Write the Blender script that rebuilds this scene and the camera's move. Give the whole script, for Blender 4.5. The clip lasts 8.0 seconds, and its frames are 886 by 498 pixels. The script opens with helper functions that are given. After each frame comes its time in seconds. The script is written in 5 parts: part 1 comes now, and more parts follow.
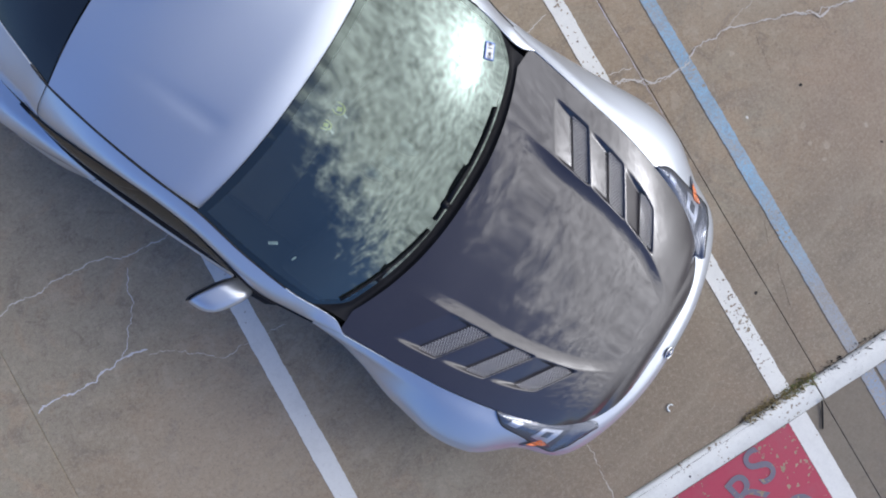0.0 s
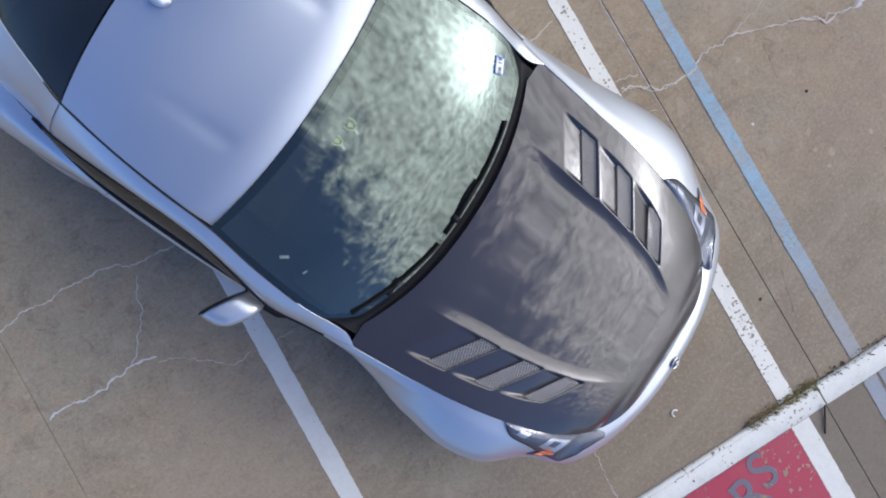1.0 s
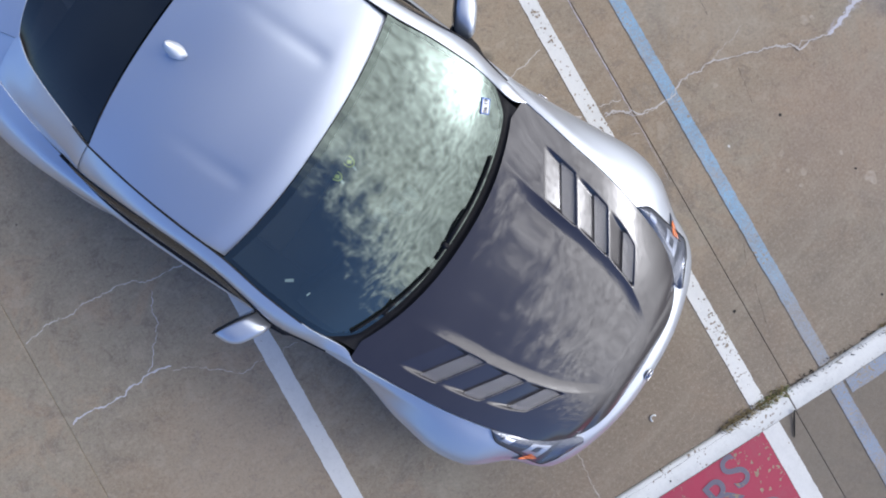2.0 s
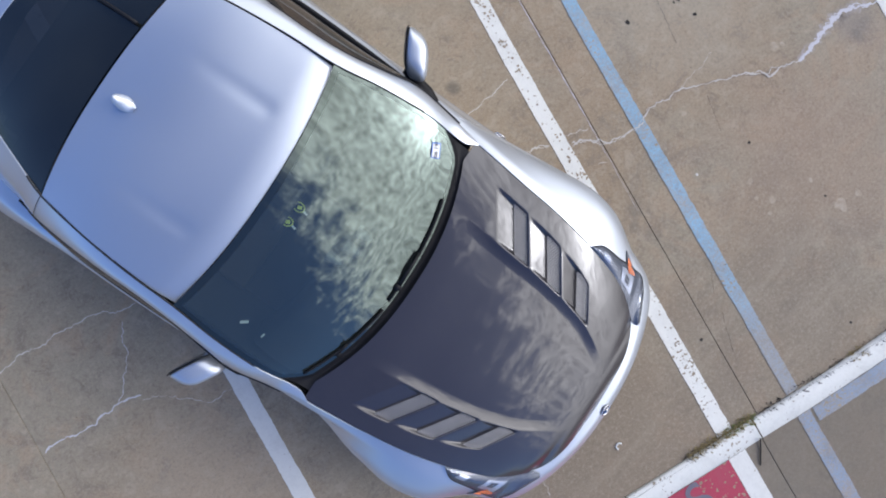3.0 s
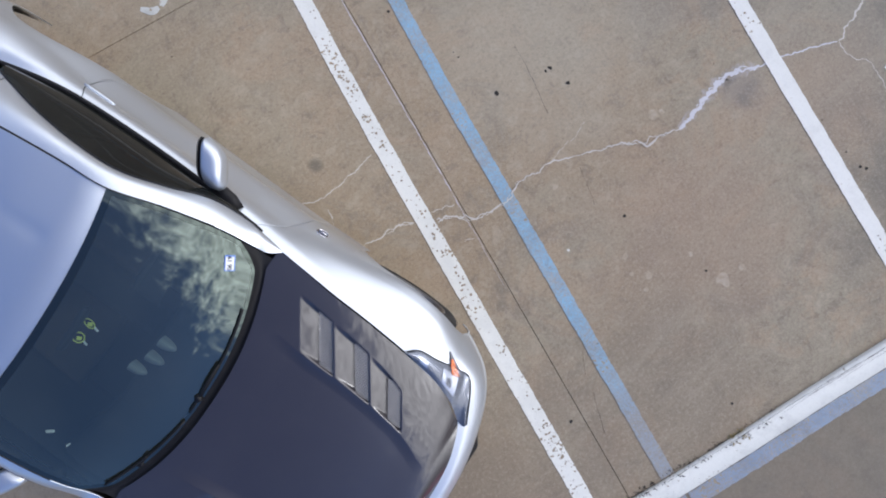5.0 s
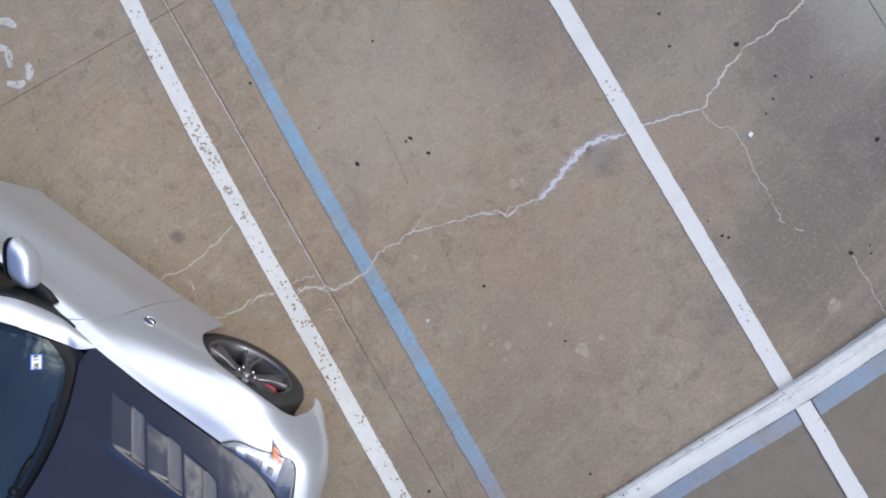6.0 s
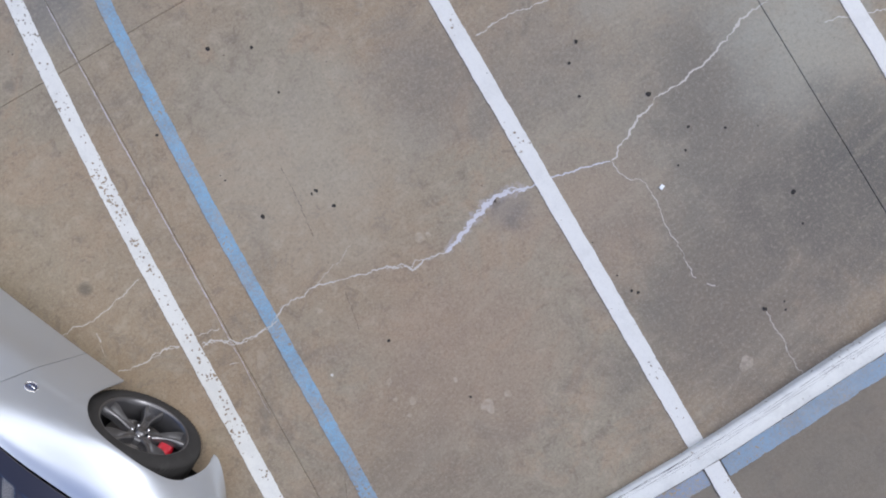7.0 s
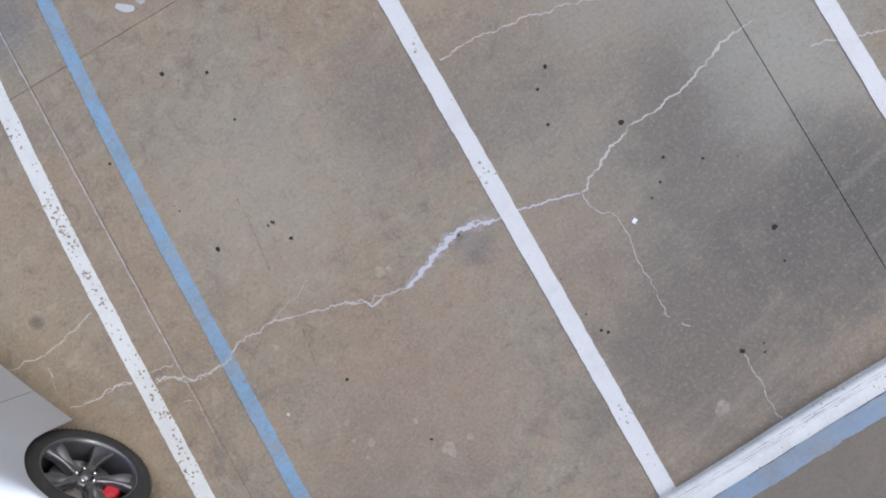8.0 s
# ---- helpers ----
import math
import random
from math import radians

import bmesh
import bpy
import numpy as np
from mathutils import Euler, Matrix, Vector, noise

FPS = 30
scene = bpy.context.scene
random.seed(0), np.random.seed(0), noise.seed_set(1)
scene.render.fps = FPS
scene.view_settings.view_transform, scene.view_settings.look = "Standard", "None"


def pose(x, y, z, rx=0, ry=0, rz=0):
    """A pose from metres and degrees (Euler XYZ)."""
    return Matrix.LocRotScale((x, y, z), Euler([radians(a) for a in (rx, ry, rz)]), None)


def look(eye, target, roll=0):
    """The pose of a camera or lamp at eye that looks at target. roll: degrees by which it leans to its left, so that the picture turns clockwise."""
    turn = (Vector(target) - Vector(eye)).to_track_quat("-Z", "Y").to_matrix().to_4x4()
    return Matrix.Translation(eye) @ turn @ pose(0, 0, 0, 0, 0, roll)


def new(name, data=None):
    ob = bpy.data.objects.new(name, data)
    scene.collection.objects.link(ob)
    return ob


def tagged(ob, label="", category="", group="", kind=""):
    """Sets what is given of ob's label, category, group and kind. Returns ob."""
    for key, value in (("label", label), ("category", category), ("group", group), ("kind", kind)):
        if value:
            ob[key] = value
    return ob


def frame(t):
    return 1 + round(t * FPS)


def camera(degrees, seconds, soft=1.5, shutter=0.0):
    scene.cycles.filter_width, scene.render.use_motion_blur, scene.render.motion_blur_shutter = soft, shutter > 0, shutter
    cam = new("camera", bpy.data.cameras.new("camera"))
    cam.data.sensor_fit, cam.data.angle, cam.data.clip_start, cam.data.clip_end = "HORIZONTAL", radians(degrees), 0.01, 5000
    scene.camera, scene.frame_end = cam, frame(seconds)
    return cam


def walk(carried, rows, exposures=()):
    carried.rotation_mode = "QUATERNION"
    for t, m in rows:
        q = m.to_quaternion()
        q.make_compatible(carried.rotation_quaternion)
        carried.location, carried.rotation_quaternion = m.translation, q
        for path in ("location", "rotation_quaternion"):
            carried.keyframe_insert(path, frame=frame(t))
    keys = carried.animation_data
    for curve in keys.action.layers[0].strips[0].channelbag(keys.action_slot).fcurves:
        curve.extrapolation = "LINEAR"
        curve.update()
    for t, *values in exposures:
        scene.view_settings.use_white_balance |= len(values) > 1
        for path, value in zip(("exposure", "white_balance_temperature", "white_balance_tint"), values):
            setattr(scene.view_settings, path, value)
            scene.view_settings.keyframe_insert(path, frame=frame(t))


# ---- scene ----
cam = camera(70.0, 8.0, soft=1.9)
PATH = [  # seconds, eye, turn
    (0, -0.592, -0.044, 3.707, 5.14, -5.00, -29.70),
    (0.5, -0.560, -0.017, 3.644, 4.63, -5.09, -29.63),
    (1, -0.584, 0.071, 3.732, 4.17, -5.10, -29.68),
    (2.3, -0.426, 0.199, 4.051, 3.35, -4.67, -29.65),
    (2.5, -0.367, 0.222, 4.060, 3.24, -4.51, -29.64),
    (3, -0.145, 0.231, 4.082, 2.96, -3.99, -29.65),
    (3.5, 0.069, 0.262, 4.079, 2.69, -3.32, -29.58),
    (4, 0.303, 0.265, 4.062, 2.54, -2.49, -29.62),
    (4.5, 0.634, 0.209, 4.056, 2.42, -1.48, -29.72),
    (4.7, 0.812, 0.182, 4.063, 2.37, -1.11, -29.74),
    (5.8, 2.001, 0.126, 4.163, 2.02, 0.14, -29.86),
    (6, 2.214, 0.087, 4.137, 1.95, 0.41, -29.87),
    (6.5, 2.672, 0.016, 4.105, 1.79, 1.17, -29.84),
    (7, 3.032, 0.057, 4.087, 1.54, 1.94, -29.71),
    (7.5, 3.298, 0.117, 3.996, 1.24, 2.65, -29.49),
    (8, 3.448, 0.128, 3.894, 0.93, 3.29, -29.38),
]
walk(cam, [(t, pose(x, y, z, rx, ry, rz)) for t, x, y, z, rx, ry, rz in PATH],
     exposures=[(0, -0.89), (2.5, -0.77), (4.5, -0.79), (6, -0.81), (8, -0.79)])

# ---- world, sun ----
SUN_DIR = Vector((0.76, -0.36, 0.55)).normalized()   # from the ground towards the sun
world = bpy.data.worlds.new("sky")
scene.world = world
world.use_nodes = True
wn, wl = world.node_tree.nodes, world.node_tree.links
wn.clear()


def wnode(kind, operation="", interpolation_type="", data_type=""):
    n = wn.new(kind)
    if operation:
        n.operation = operation
    if interpolation_type:
        n.interpolation_type = interpolation_type
    if data_type:
        n.data_type = data_type
    return n


def wmath(op, a, b=None, c=None):
    n = wnode("ShaderNodeMath", operation=op)
    for i, v in enumerate((a, b, c)):
        if v is None:
            continue
        if isinstance(v, (int, float)):
            n.inputs[i].default_value = v
        else:
            wl.new(v, n.inputs[i])
    return n.outputs[0]


sky = wnode("ShaderNodeTexSky")
sky.sky_type, sky.sun_disc = "NISHITA", False
sky.sun_elevation = math.asin(SUN_DIR.z)
sky.sun_rotation = math.atan2(SUN_DIR.x, SUN_DIR.y)
sky.air_density, sky.dust_density, sky.ozone_density = 1.0, 1.2, 1.4
coord = wnode("ShaderNodeTexCoord")
split = wnode("ShaderNodeSeparateXYZ")
wl.new(coord.outputs["Generated"], split.inputs[0])
# clouds lie on a flat layer: the direction divided by its height
up = wmath("ADD", wmath("MAXIMUM", split.outputs[2], 0.0), 0.45)
plane = wnode("ShaderNodeCombineXYZ")
wl.new(wmath("DIVIDE", split.outputs[0], up), plane.inputs[0])
wl.new(wmath("DIVIDE", split.outputs[1], up), plane.inputs[1])
puffs = wnode("ShaderNodeTexNoise")
puffs.inputs["Scale"].default_value, puffs.inputs["Detail"].default_value = 19.0, 6.0
puffs.inputs["Roughness"].default_value, puffs.inputs["Distortion"].default_value = 0.60, 0.25
wl.new(plane.outputs[0], puffs.inputs["Vector"])
toward = wnode("ShaderNodeVectorMath", operation="DOT_PRODUCT")
wl.new(coord.outputs["Generated"], toward.inputs[0])
bank = Vector((0.94, 0.0, -0.10)).normalized()   # side of the sky where the clouds lie
toward.inputs[1].default_value = bank
cover = wmath("ADD", wmath("MULTIPLY_ADD", puffs.outputs["Fac"], 0.55, 0.085), wmath("MULTIPLY", toward.outputs["Value"], 1.0))
mask = wnode("ShaderNodeMapRange", interpolation_type="SMOOTHSTEP")
mask.inputs["From Min"].default_value, mask.inputs["From Max"].default_value = 0.34, 0.61
wl.new(cover, mask.inputs["Value"])
near_sun = wnode("ShaderNodeVectorMath", operation="DOT_PRODUCT")
wl.new(coord.outputs["Generated"], near_sun.inputs[0])
near_sun.inputs[1].default_value = SUN_DIR
facing_sun = wmath("MAXIMUM", near_sun.outputs["Value"], 0.0)
glow = wmath("ADD", wmath("POWER", facing_sun, 60.0), wmath("MULTIPLY", wmath("POWER", facing_sun, 260.0), 1.6))
fluff = wnode("ShaderNodeMapRange")
fluff.inputs["From Min"].default_value, fluff.inputs["From Max"].default_value = 0.37, 0.64
fluff.inputs["To Min"].default_value, fluff.inputs["To Max"].default_value = 0.50, 1.45
ripple = wnode("ShaderNodeTexNoise")   # rows of small cloudlets
ripple.inputs["Scale"].default_value, ripple.inputs["Detail"].default_value = 44.0, 5.0
ripple.inputs["Roughness"].default_value, ripple.inputs["Distortion"].default_value = 0.55, 0.2
wl.new(plane.outputs[0], ripple.inputs["Vector"])
wl.new(wmath("MULTIPLY_ADD", ripple.outputs["Fac"], 0.52, wmath("MULTIPLY", puffs.outputs["Fac"], 0.48)), fluff.inputs["Value"])
cloud_light = wmath("MULTIPLY", wmath("MULTIPLY_ADD", glow, 100.0, 28.0), fluff.outputs[0])
low = wnode("ShaderNodeMapRange", interpolation_type="SMOOTHSTEP")   # dims clouds near the horizon, so that the car mirrors less light there
low.inputs["From Min"].default_value, low.inputs["From Max"].default_value = 0.0, 0.6
low.inputs["To Min"].default_value, low.inputs["To Max"].default_value = 0.24, 1.08
wl.new(split.outputs[2], low.inputs["Value"])
cloud_light = wmath("MULTIPLY", cloud_light, low.outputs[0])
tint = wnode("ShaderNodeVectorMath", operation="SCALE")
tint.inputs[0].default_value = (1.0, 1.005, 1.065)
wl.new(cloud_light, tint.inputs["Scale"])
deep = wnode("ShaderNodeVectorMath", operation="MULTIPLY")
deep.inputs[1].default_value = (1.34, 1.76, 2.70)
wl.new(sky.outputs[0], deep.inputs[0])
mix = wnode("ShaderNodeMix", data_type="RGBA")
wl.new(mask.outputs[0], mix.inputs["Factor"])
wl.new(deep.outputs[0], mix.inputs["A"])
wl.new(tint.outputs[0], mix.inputs["B"])
back = wnode("ShaderNodeBackground")
back.inputs["Strength"].default_value = 0.13
wl.new(mix.outputs["Result"], back.inputs["Color"])
wl.new(back.outputs[0], wnode("ShaderNodeOutputWorld").inputs[0])

sun = new("sun", bpy.data.lights.new("sun", "SUN"))
sun.data.energy, sun.data.angle, sun.data.color = 0.36, radians(60), (1.0, 0.95, 0.88)
sun.matrix_world = look(SUN_DIR * 50, (0, 0, 0))

# ---- materials ----
def material(name, base=(0.5, 0.5, 0.5), rough=0.5, metal=0.0, coat=0.0, coat_rough=0.05, ior=1.5):
    m = bpy.data.materials.new(name)
    m.use_nodes = True
    b = m.node_tree.nodes["Principled BSDF"]
    b.inputs["Base Color"].default_value = (*base, 1)
    b.inputs["Roughness"].default_value, b.inputs["Metallic"].default_value = rough, metal
    b.inputs["Coat Weight"].default_value, b.inputs["Coat Roughness"].default_value = coat, coat_rough
    b.inputs["IOR"].default_value = ior
    return m


class Nodes:
    """Short ways to wire one material's nodes."""

    def __init__(self, m):
        self.m, self.tree = m, m.node_tree
        self.bsdf, self.edge = m.node_tree.nodes["Principled BSDF"], None
        self.place = self.tree.nodes.new("ShaderNodeNewGeometry").outputs["Position"]

    def link(self, value, socket):
        if hasattr(value, "is_linked"):
            self.tree.links.new(value, socket)
        else:
            socket.default_value = value

    def noise(self, scale, detail=4.0, rough=0.55, vector=None, distortion=0.0):
        n = self.tree.nodes.new("ShaderNodeTexNoise")
        n.inputs["Scale"].default_value, n.inputs["Detail"].default_value = scale, detail
        n.inputs["Roughness"].default_value, n.inputs["Distortion"].default_value = rough, distortion
        self.link(vector or self.place, n.inputs["Vector"])
        return n.outputs["Fac"]

    def cells(self, scale, vector=None, feature="F1"):
        n = self.tree.nodes.new("ShaderNodeTexVoronoi")
        n.feature = feature
        n.inputs["Scale"].default_value = scale
        self.link(vector or self.place, n.inputs["Vector"])
        return n.outputs["Distance"]

    def step(self, value, lo, hi, to_lo=0.0, to_hi=1.0):
        n = self.tree.nodes.new("ShaderNodeMapRange")
        n.interpolation_type = "SMOOTHSTEP"
        self.link(value, n.inputs["Value"])
        for key, v in (("From Min", lo), ("From Max", hi), ("To Min", to_lo), ("To Max", to_hi)):
            n.inputs[key].default_value = v
        return n.outputs[0]

    def math(self, op, a, b=0.0):
        n = self.tree.nodes.new("ShaderNodeMath")
        n.operation = op
        self.link(a, n.inputs[0])
        self.link(b, n.inputs[1])
        return n.outputs[0]

    def mix(self, fac, a, b, blend="MIX"):
        n = self.tree.nodes.new("ShaderNodeMix")
        n.data_type, n.blend_type = "RGBA", blend
        self.link(fac, n.inputs["Factor"])
        for v, key in ((a, "A"), (b, "B")):
            self.link((*v, 1) if isinstance(v, tuple) and len(v) == 3 else v, n.inputs[key])
        return n.outputs["Result"]

    def stretch(self, sx, sy, sz, turn=0.0):
        n = self.tree.nodes.new("ShaderNodeMapping")
        n.vector_type = "TEXTURE"
        n.inputs["Scale"].default_value = (1 / sx, 1 / sy, 1 / sz)
        n.inputs["Rotation"].default_value = (0, 0, radians(turn))
        self.link(self.place, n.inputs["Vector"])
        return n.outputs[0]

    def stain(self, x, y, r, much):
        """A soft-edged stain of its own uneven outline about a spot."""
        if self.edge is None:
            self.edge = self.noise(3.0, 6, 0.7)
        off = self.tree.nodes.new("ShaderNodeVectorMath")
        off.operation = "DISTANCE"
        self.link(self.place, off.inputs[0])
        off.inputs[1].default_value = (x, y, 0)
        edge = self.math("ADD", self.math("DIVIDE", off.outputs["Value"], r), self.math("MULTIPLY", self.edge, 1.6))
        return self.step(edge, 2.1, 1.1, 0.0, much)

    def random(self):
        return self.tree.nodes.new("ShaderNodeObjectInfo").outputs["Random"]

    def bump(self, height, strength, distance):
        n = self.tree.nodes.new("ShaderNodeBump")
        n.inputs["Strength"].default_value, n.inputs["Distance"].default_value = strength, distance
        self.link(height, n.inputs["Height"])
        self.link(n.outputs[0], self.bsdf.inputs["Normal"])

    def put(self, key, value):
        self.link(value, self.bsdf.inputs[key])


# old spills, scrubbed patches and broad darker areas: x, y, radius, colour, strength
STAINS = [
    (5.1, 0.1, 1.5, (0.262, 0.250, 0.222), 0.6), (5.02, 0.42, 0.50, (0.15, 0.138, 0.126), 0.6), (4.95, -0.15, 0.65, (0.14, 0.128, 0.118), 0.6), (5.85, -0.75, 0.5, (0.10, 0.097, 0.092), 0.8), (5.62, 0.15, 0.55, (0.36, 0.355, 0.32), 0.6), (5.30, -0.75, 0.55, (0.112, 0.104, 0.097), 0.8),
    (5.75, 0.75, 0.60, (0.36, 0.36, 0.33), 0.5), (4.05, 0.95, 0.55, (0.20, 0.170, 0.150), 0.4), (3.95, -0.10, 0.50, (0.335, 0.245, 0.185), 0.5), (3.45, 1.25, 0.50, (0.20, 0.172, 0.152), 0.6), (4.9, 1.25, 0.5, (0.34, 0.315, 0.275), 0.5), (5.6, -0.35, 0.35, (0.11, 0.105, 0.10), 0.6),
    (0.79, 1.16, 0.045, (0.10, 0.085, 0.07), 0.7), (1.00, 2.60, 0.05, (0.13, 0.11, 0.10), 0.5), 
    (4.45, -1.05, 0.95, (0.145, 0.126, 0.112), 0.75), (2.45, 1.15, 0.75, (0.40, 0.36, 0.30), 0.5), (2.75, -0.45, 0.75, (0.33, 0.235, 0.175), 0.55),
    (3.46, 0.24, 0.15, (0.17, 0.155, 0.16), 0.65), (1.50, 2.95, 0.30, (0.17, 0.175, 0.185), 0.6), (-1.75, -0.35, 0.60, (0.38, 0.315, 0.25), 0.5), (0.45, -1.30, 1.1, (0.225, 0.172, 0.128), 0.75), (1.95, -1.25, 0.9, (0.215, 0.172, 0.135), 0.6),
]


def concrete_colour(n):
    """Brown, worn parking concrete: broad patches, mottling and grit."""
    broad = n.noise(0.42, 3, 0.6)
    patch = n.noise(1.6, 8, 0.72, distortion=0.9)
    smudge = n.noise(1.0, 8, 0.72, distortion=1.3)
    blotch = n.noise(8, 6, 0.72, distortion=0.5)
    mottle = n.noise(42, 4, 0.7)
    grit = n.noise(120, 3, 0.75)
    c = n.mix(n.step(broad, 0.40, 0.60), (0.314, 0.238, 0.166), (0.298, 0.258, 0.200))
    c = n.mix(n.step(patch, 0.50, 0.62, 0.0, 0.72), c, (0.352, 0.262, 0.186))
    c = n.mix(n.step(patch, 0.46, 0.36, 0.0, 0.75), c, (0.254, 0.214, 0.170))
    c = n.mix(n.step(smudge, 0.54, 0.68, 0.0, 0.55), c, (0.170, 0.146, 0.129))
    c = n.mix(n.step(blotch, 0.52, 0.64, 0.0, 0.55), c, (0.396, 0.332, 0.267))
    c = n.mix(n.step(blotch, 0.47, 0.35, 0.0, 0.6), c, (0.184, 0.146, 0.119))
    for x, y, r, tone, much in STAINS:
        c = n.mix(n.stain(x, y, r, much), c, tone)
    c = n.mix(n.step(mottle, 0.52, 0.66, 0.0, 0.26), c, (0.460, 0.394, 0.327))
    c = n.mix(n.step(mottle, 0.48, 0.34, 0.0, 0.26), c, (0.138, 0.108, 0.086))
    c = n.mix(n.step(grit, 0.54, 0.68, 0.0, 0.30), c, (0.515, 0.451, 0.387))
    c = n.mix(n.step(grit, 0.46, 0.33, 0.0, 0.30), c, (0.101, 0.080, 0.065))
    # faint tyre drags along the stalls
    drag = n.noise(1.0, 5, 0.7, n.stretch(3.6, 0.40, 1, -75))
    c = n.mix(n.step(drag, 0.50, 0.70, 0.0, 0.24), c, (0.42, 0.37, 0.30))
    c = n.mix(1.0, c, (0.955, 0.935, 0.850), "MULTIPLY")
    return c, mottle, grit


def make_concrete(name, grey=0.0):
    m = material(name, rough=0.85)
    n = Nodes(m)
    c, mottle, grit = concrete_colour(n)
    if grey:
        c = n.mix(grey, c, (0.145, 0.125, 0.098))
    c = n.mix(n.math("MULTIPLY", n.random(), 0.18), c, (0.17, 0.165, 0.155))
    n.put("Base Color", c)
    n.put("Roughness", n.step(mottle, 0.3, 0.7, 0.9, 0.72))
    n.bump(n.math("ADD", grit, mottle), 0.35, 0.004)
    return m


def make_paint(name, colour, wear, worn_scale=9.0, fade=0.25, dull=None, thin=0.0, trodden=0.0):
    """Road paint: chips open onto the concrete, the film is thin, scuffed and dirty."""
    m = material(name, rough=0.6)
    n = Nodes(m)
    c, mottle, grit = concrete_colour(n)
    film = n.mix(n.step(n.noise(4.5, 6, 0.75), 0.46, 0.64, 0.0, fade), colour, tuple(0.62 * v + 0.05 for v in colour))
    film = n.mix(n.step(n.noise(60, 4, 0.8), 0.50, 0.64, 0.0, 0.22), film, tuple(0.72 * v for v in colour))
    if dull:   # trodden pale towards the kerb
        cut = n.tree.nodes.new("ShaderNodeSeparateXYZ")
        n.link(n.place, cut.inputs[0])
        film = n.mix(n.step(n.math("ADD", cut.outputs[1], n.math("MULTIPLY", n.noise(3.5, 5, 0.7), 0.9)), -0.15, -1.05), film, dull)
    chips = n.math("ADD", n.noise(worn_scale * 4.2, 3, 0.5), n.math("MULTIPLY", n.noise(worn_scale * 0.28, 2, 0.5), 0.55))
    if trodden:   # more is worn off near the kerb
        end = n.tree.nodes.new("ShaderNodeSeparateXYZ")
        n.link(n.place, end.inputs[0])
        chips = n.math("ADD", chips, n.step(end.outputs[1], -0.6, -1.3, 0.0, trodden))
    hole = n.step(chips, wear, wear + 0.025)
    if thin:   # scrubbed so thin that the concrete shows through the film
        film = n.mix(n.step(n.math("ADD", n.noise(75, 4, 0.7), n.math("MULTIPLY", n.noise(5, 3, 0.6), 0.5)), 0.52, 1.02, 0.05, thin), film, c)
    n.put("Base Color", n.mix(hole, film, c))
    n.put("Roughness", n.step(hole, 0, 1, 0.55, 0.85))
    n.bump(n.math("ADD", n.math("MULTIPLY", hole, -1.5), n.math("MULTIPLY", grit, 0.4)), 0.35, 0.003)
    return m


def make_silver():
    m = material("silver_paint", (0.575, 0.62, 0.685), 0.30, 0.85, 0.8, 0.03)
    n = Nodes(m)
    n.put("Roughness", n.step(n.noise(1.2, 3, 0.5), 0.35, 0.65, 0.41, 0.46))
    return m


def make_carbon():
    """Black carbon cloth under a sun-dulled clear coat."""
    m = material("carbon_fibre", (0.03, 0.028, 0.034), 0.42, 0.0, 1.0, 0.06, 1.6)
    n = Nodes(m)
    weave = n.tree.nodes.new("ShaderNodeTexChecker")
    weave.inputs["Scale"].default_value = 260.0
    n.link(n.place, weave.inputs["Vector"])
    haze = n.noise(3.0, 6, 0.7)
    c = n.mix(weave.outputs["Fac"], (0.021, 0.018, 0.022), (0.032, 0.028, 0.033))
    n.put("Base Color", n.mix(n.step(haze, 0.4, 0.75, 0.0, 0.5), c, (0.038, 0.033, 0.037)))
    n.put("Coat Roughness", n.step(n.noise(5, 6, 0.75), 0.3, 0.75, 0.008, 0.03))
    n.put("Specular IOR Level", 0.35)
    n.put("Coat IOR", 1.68)
    return m


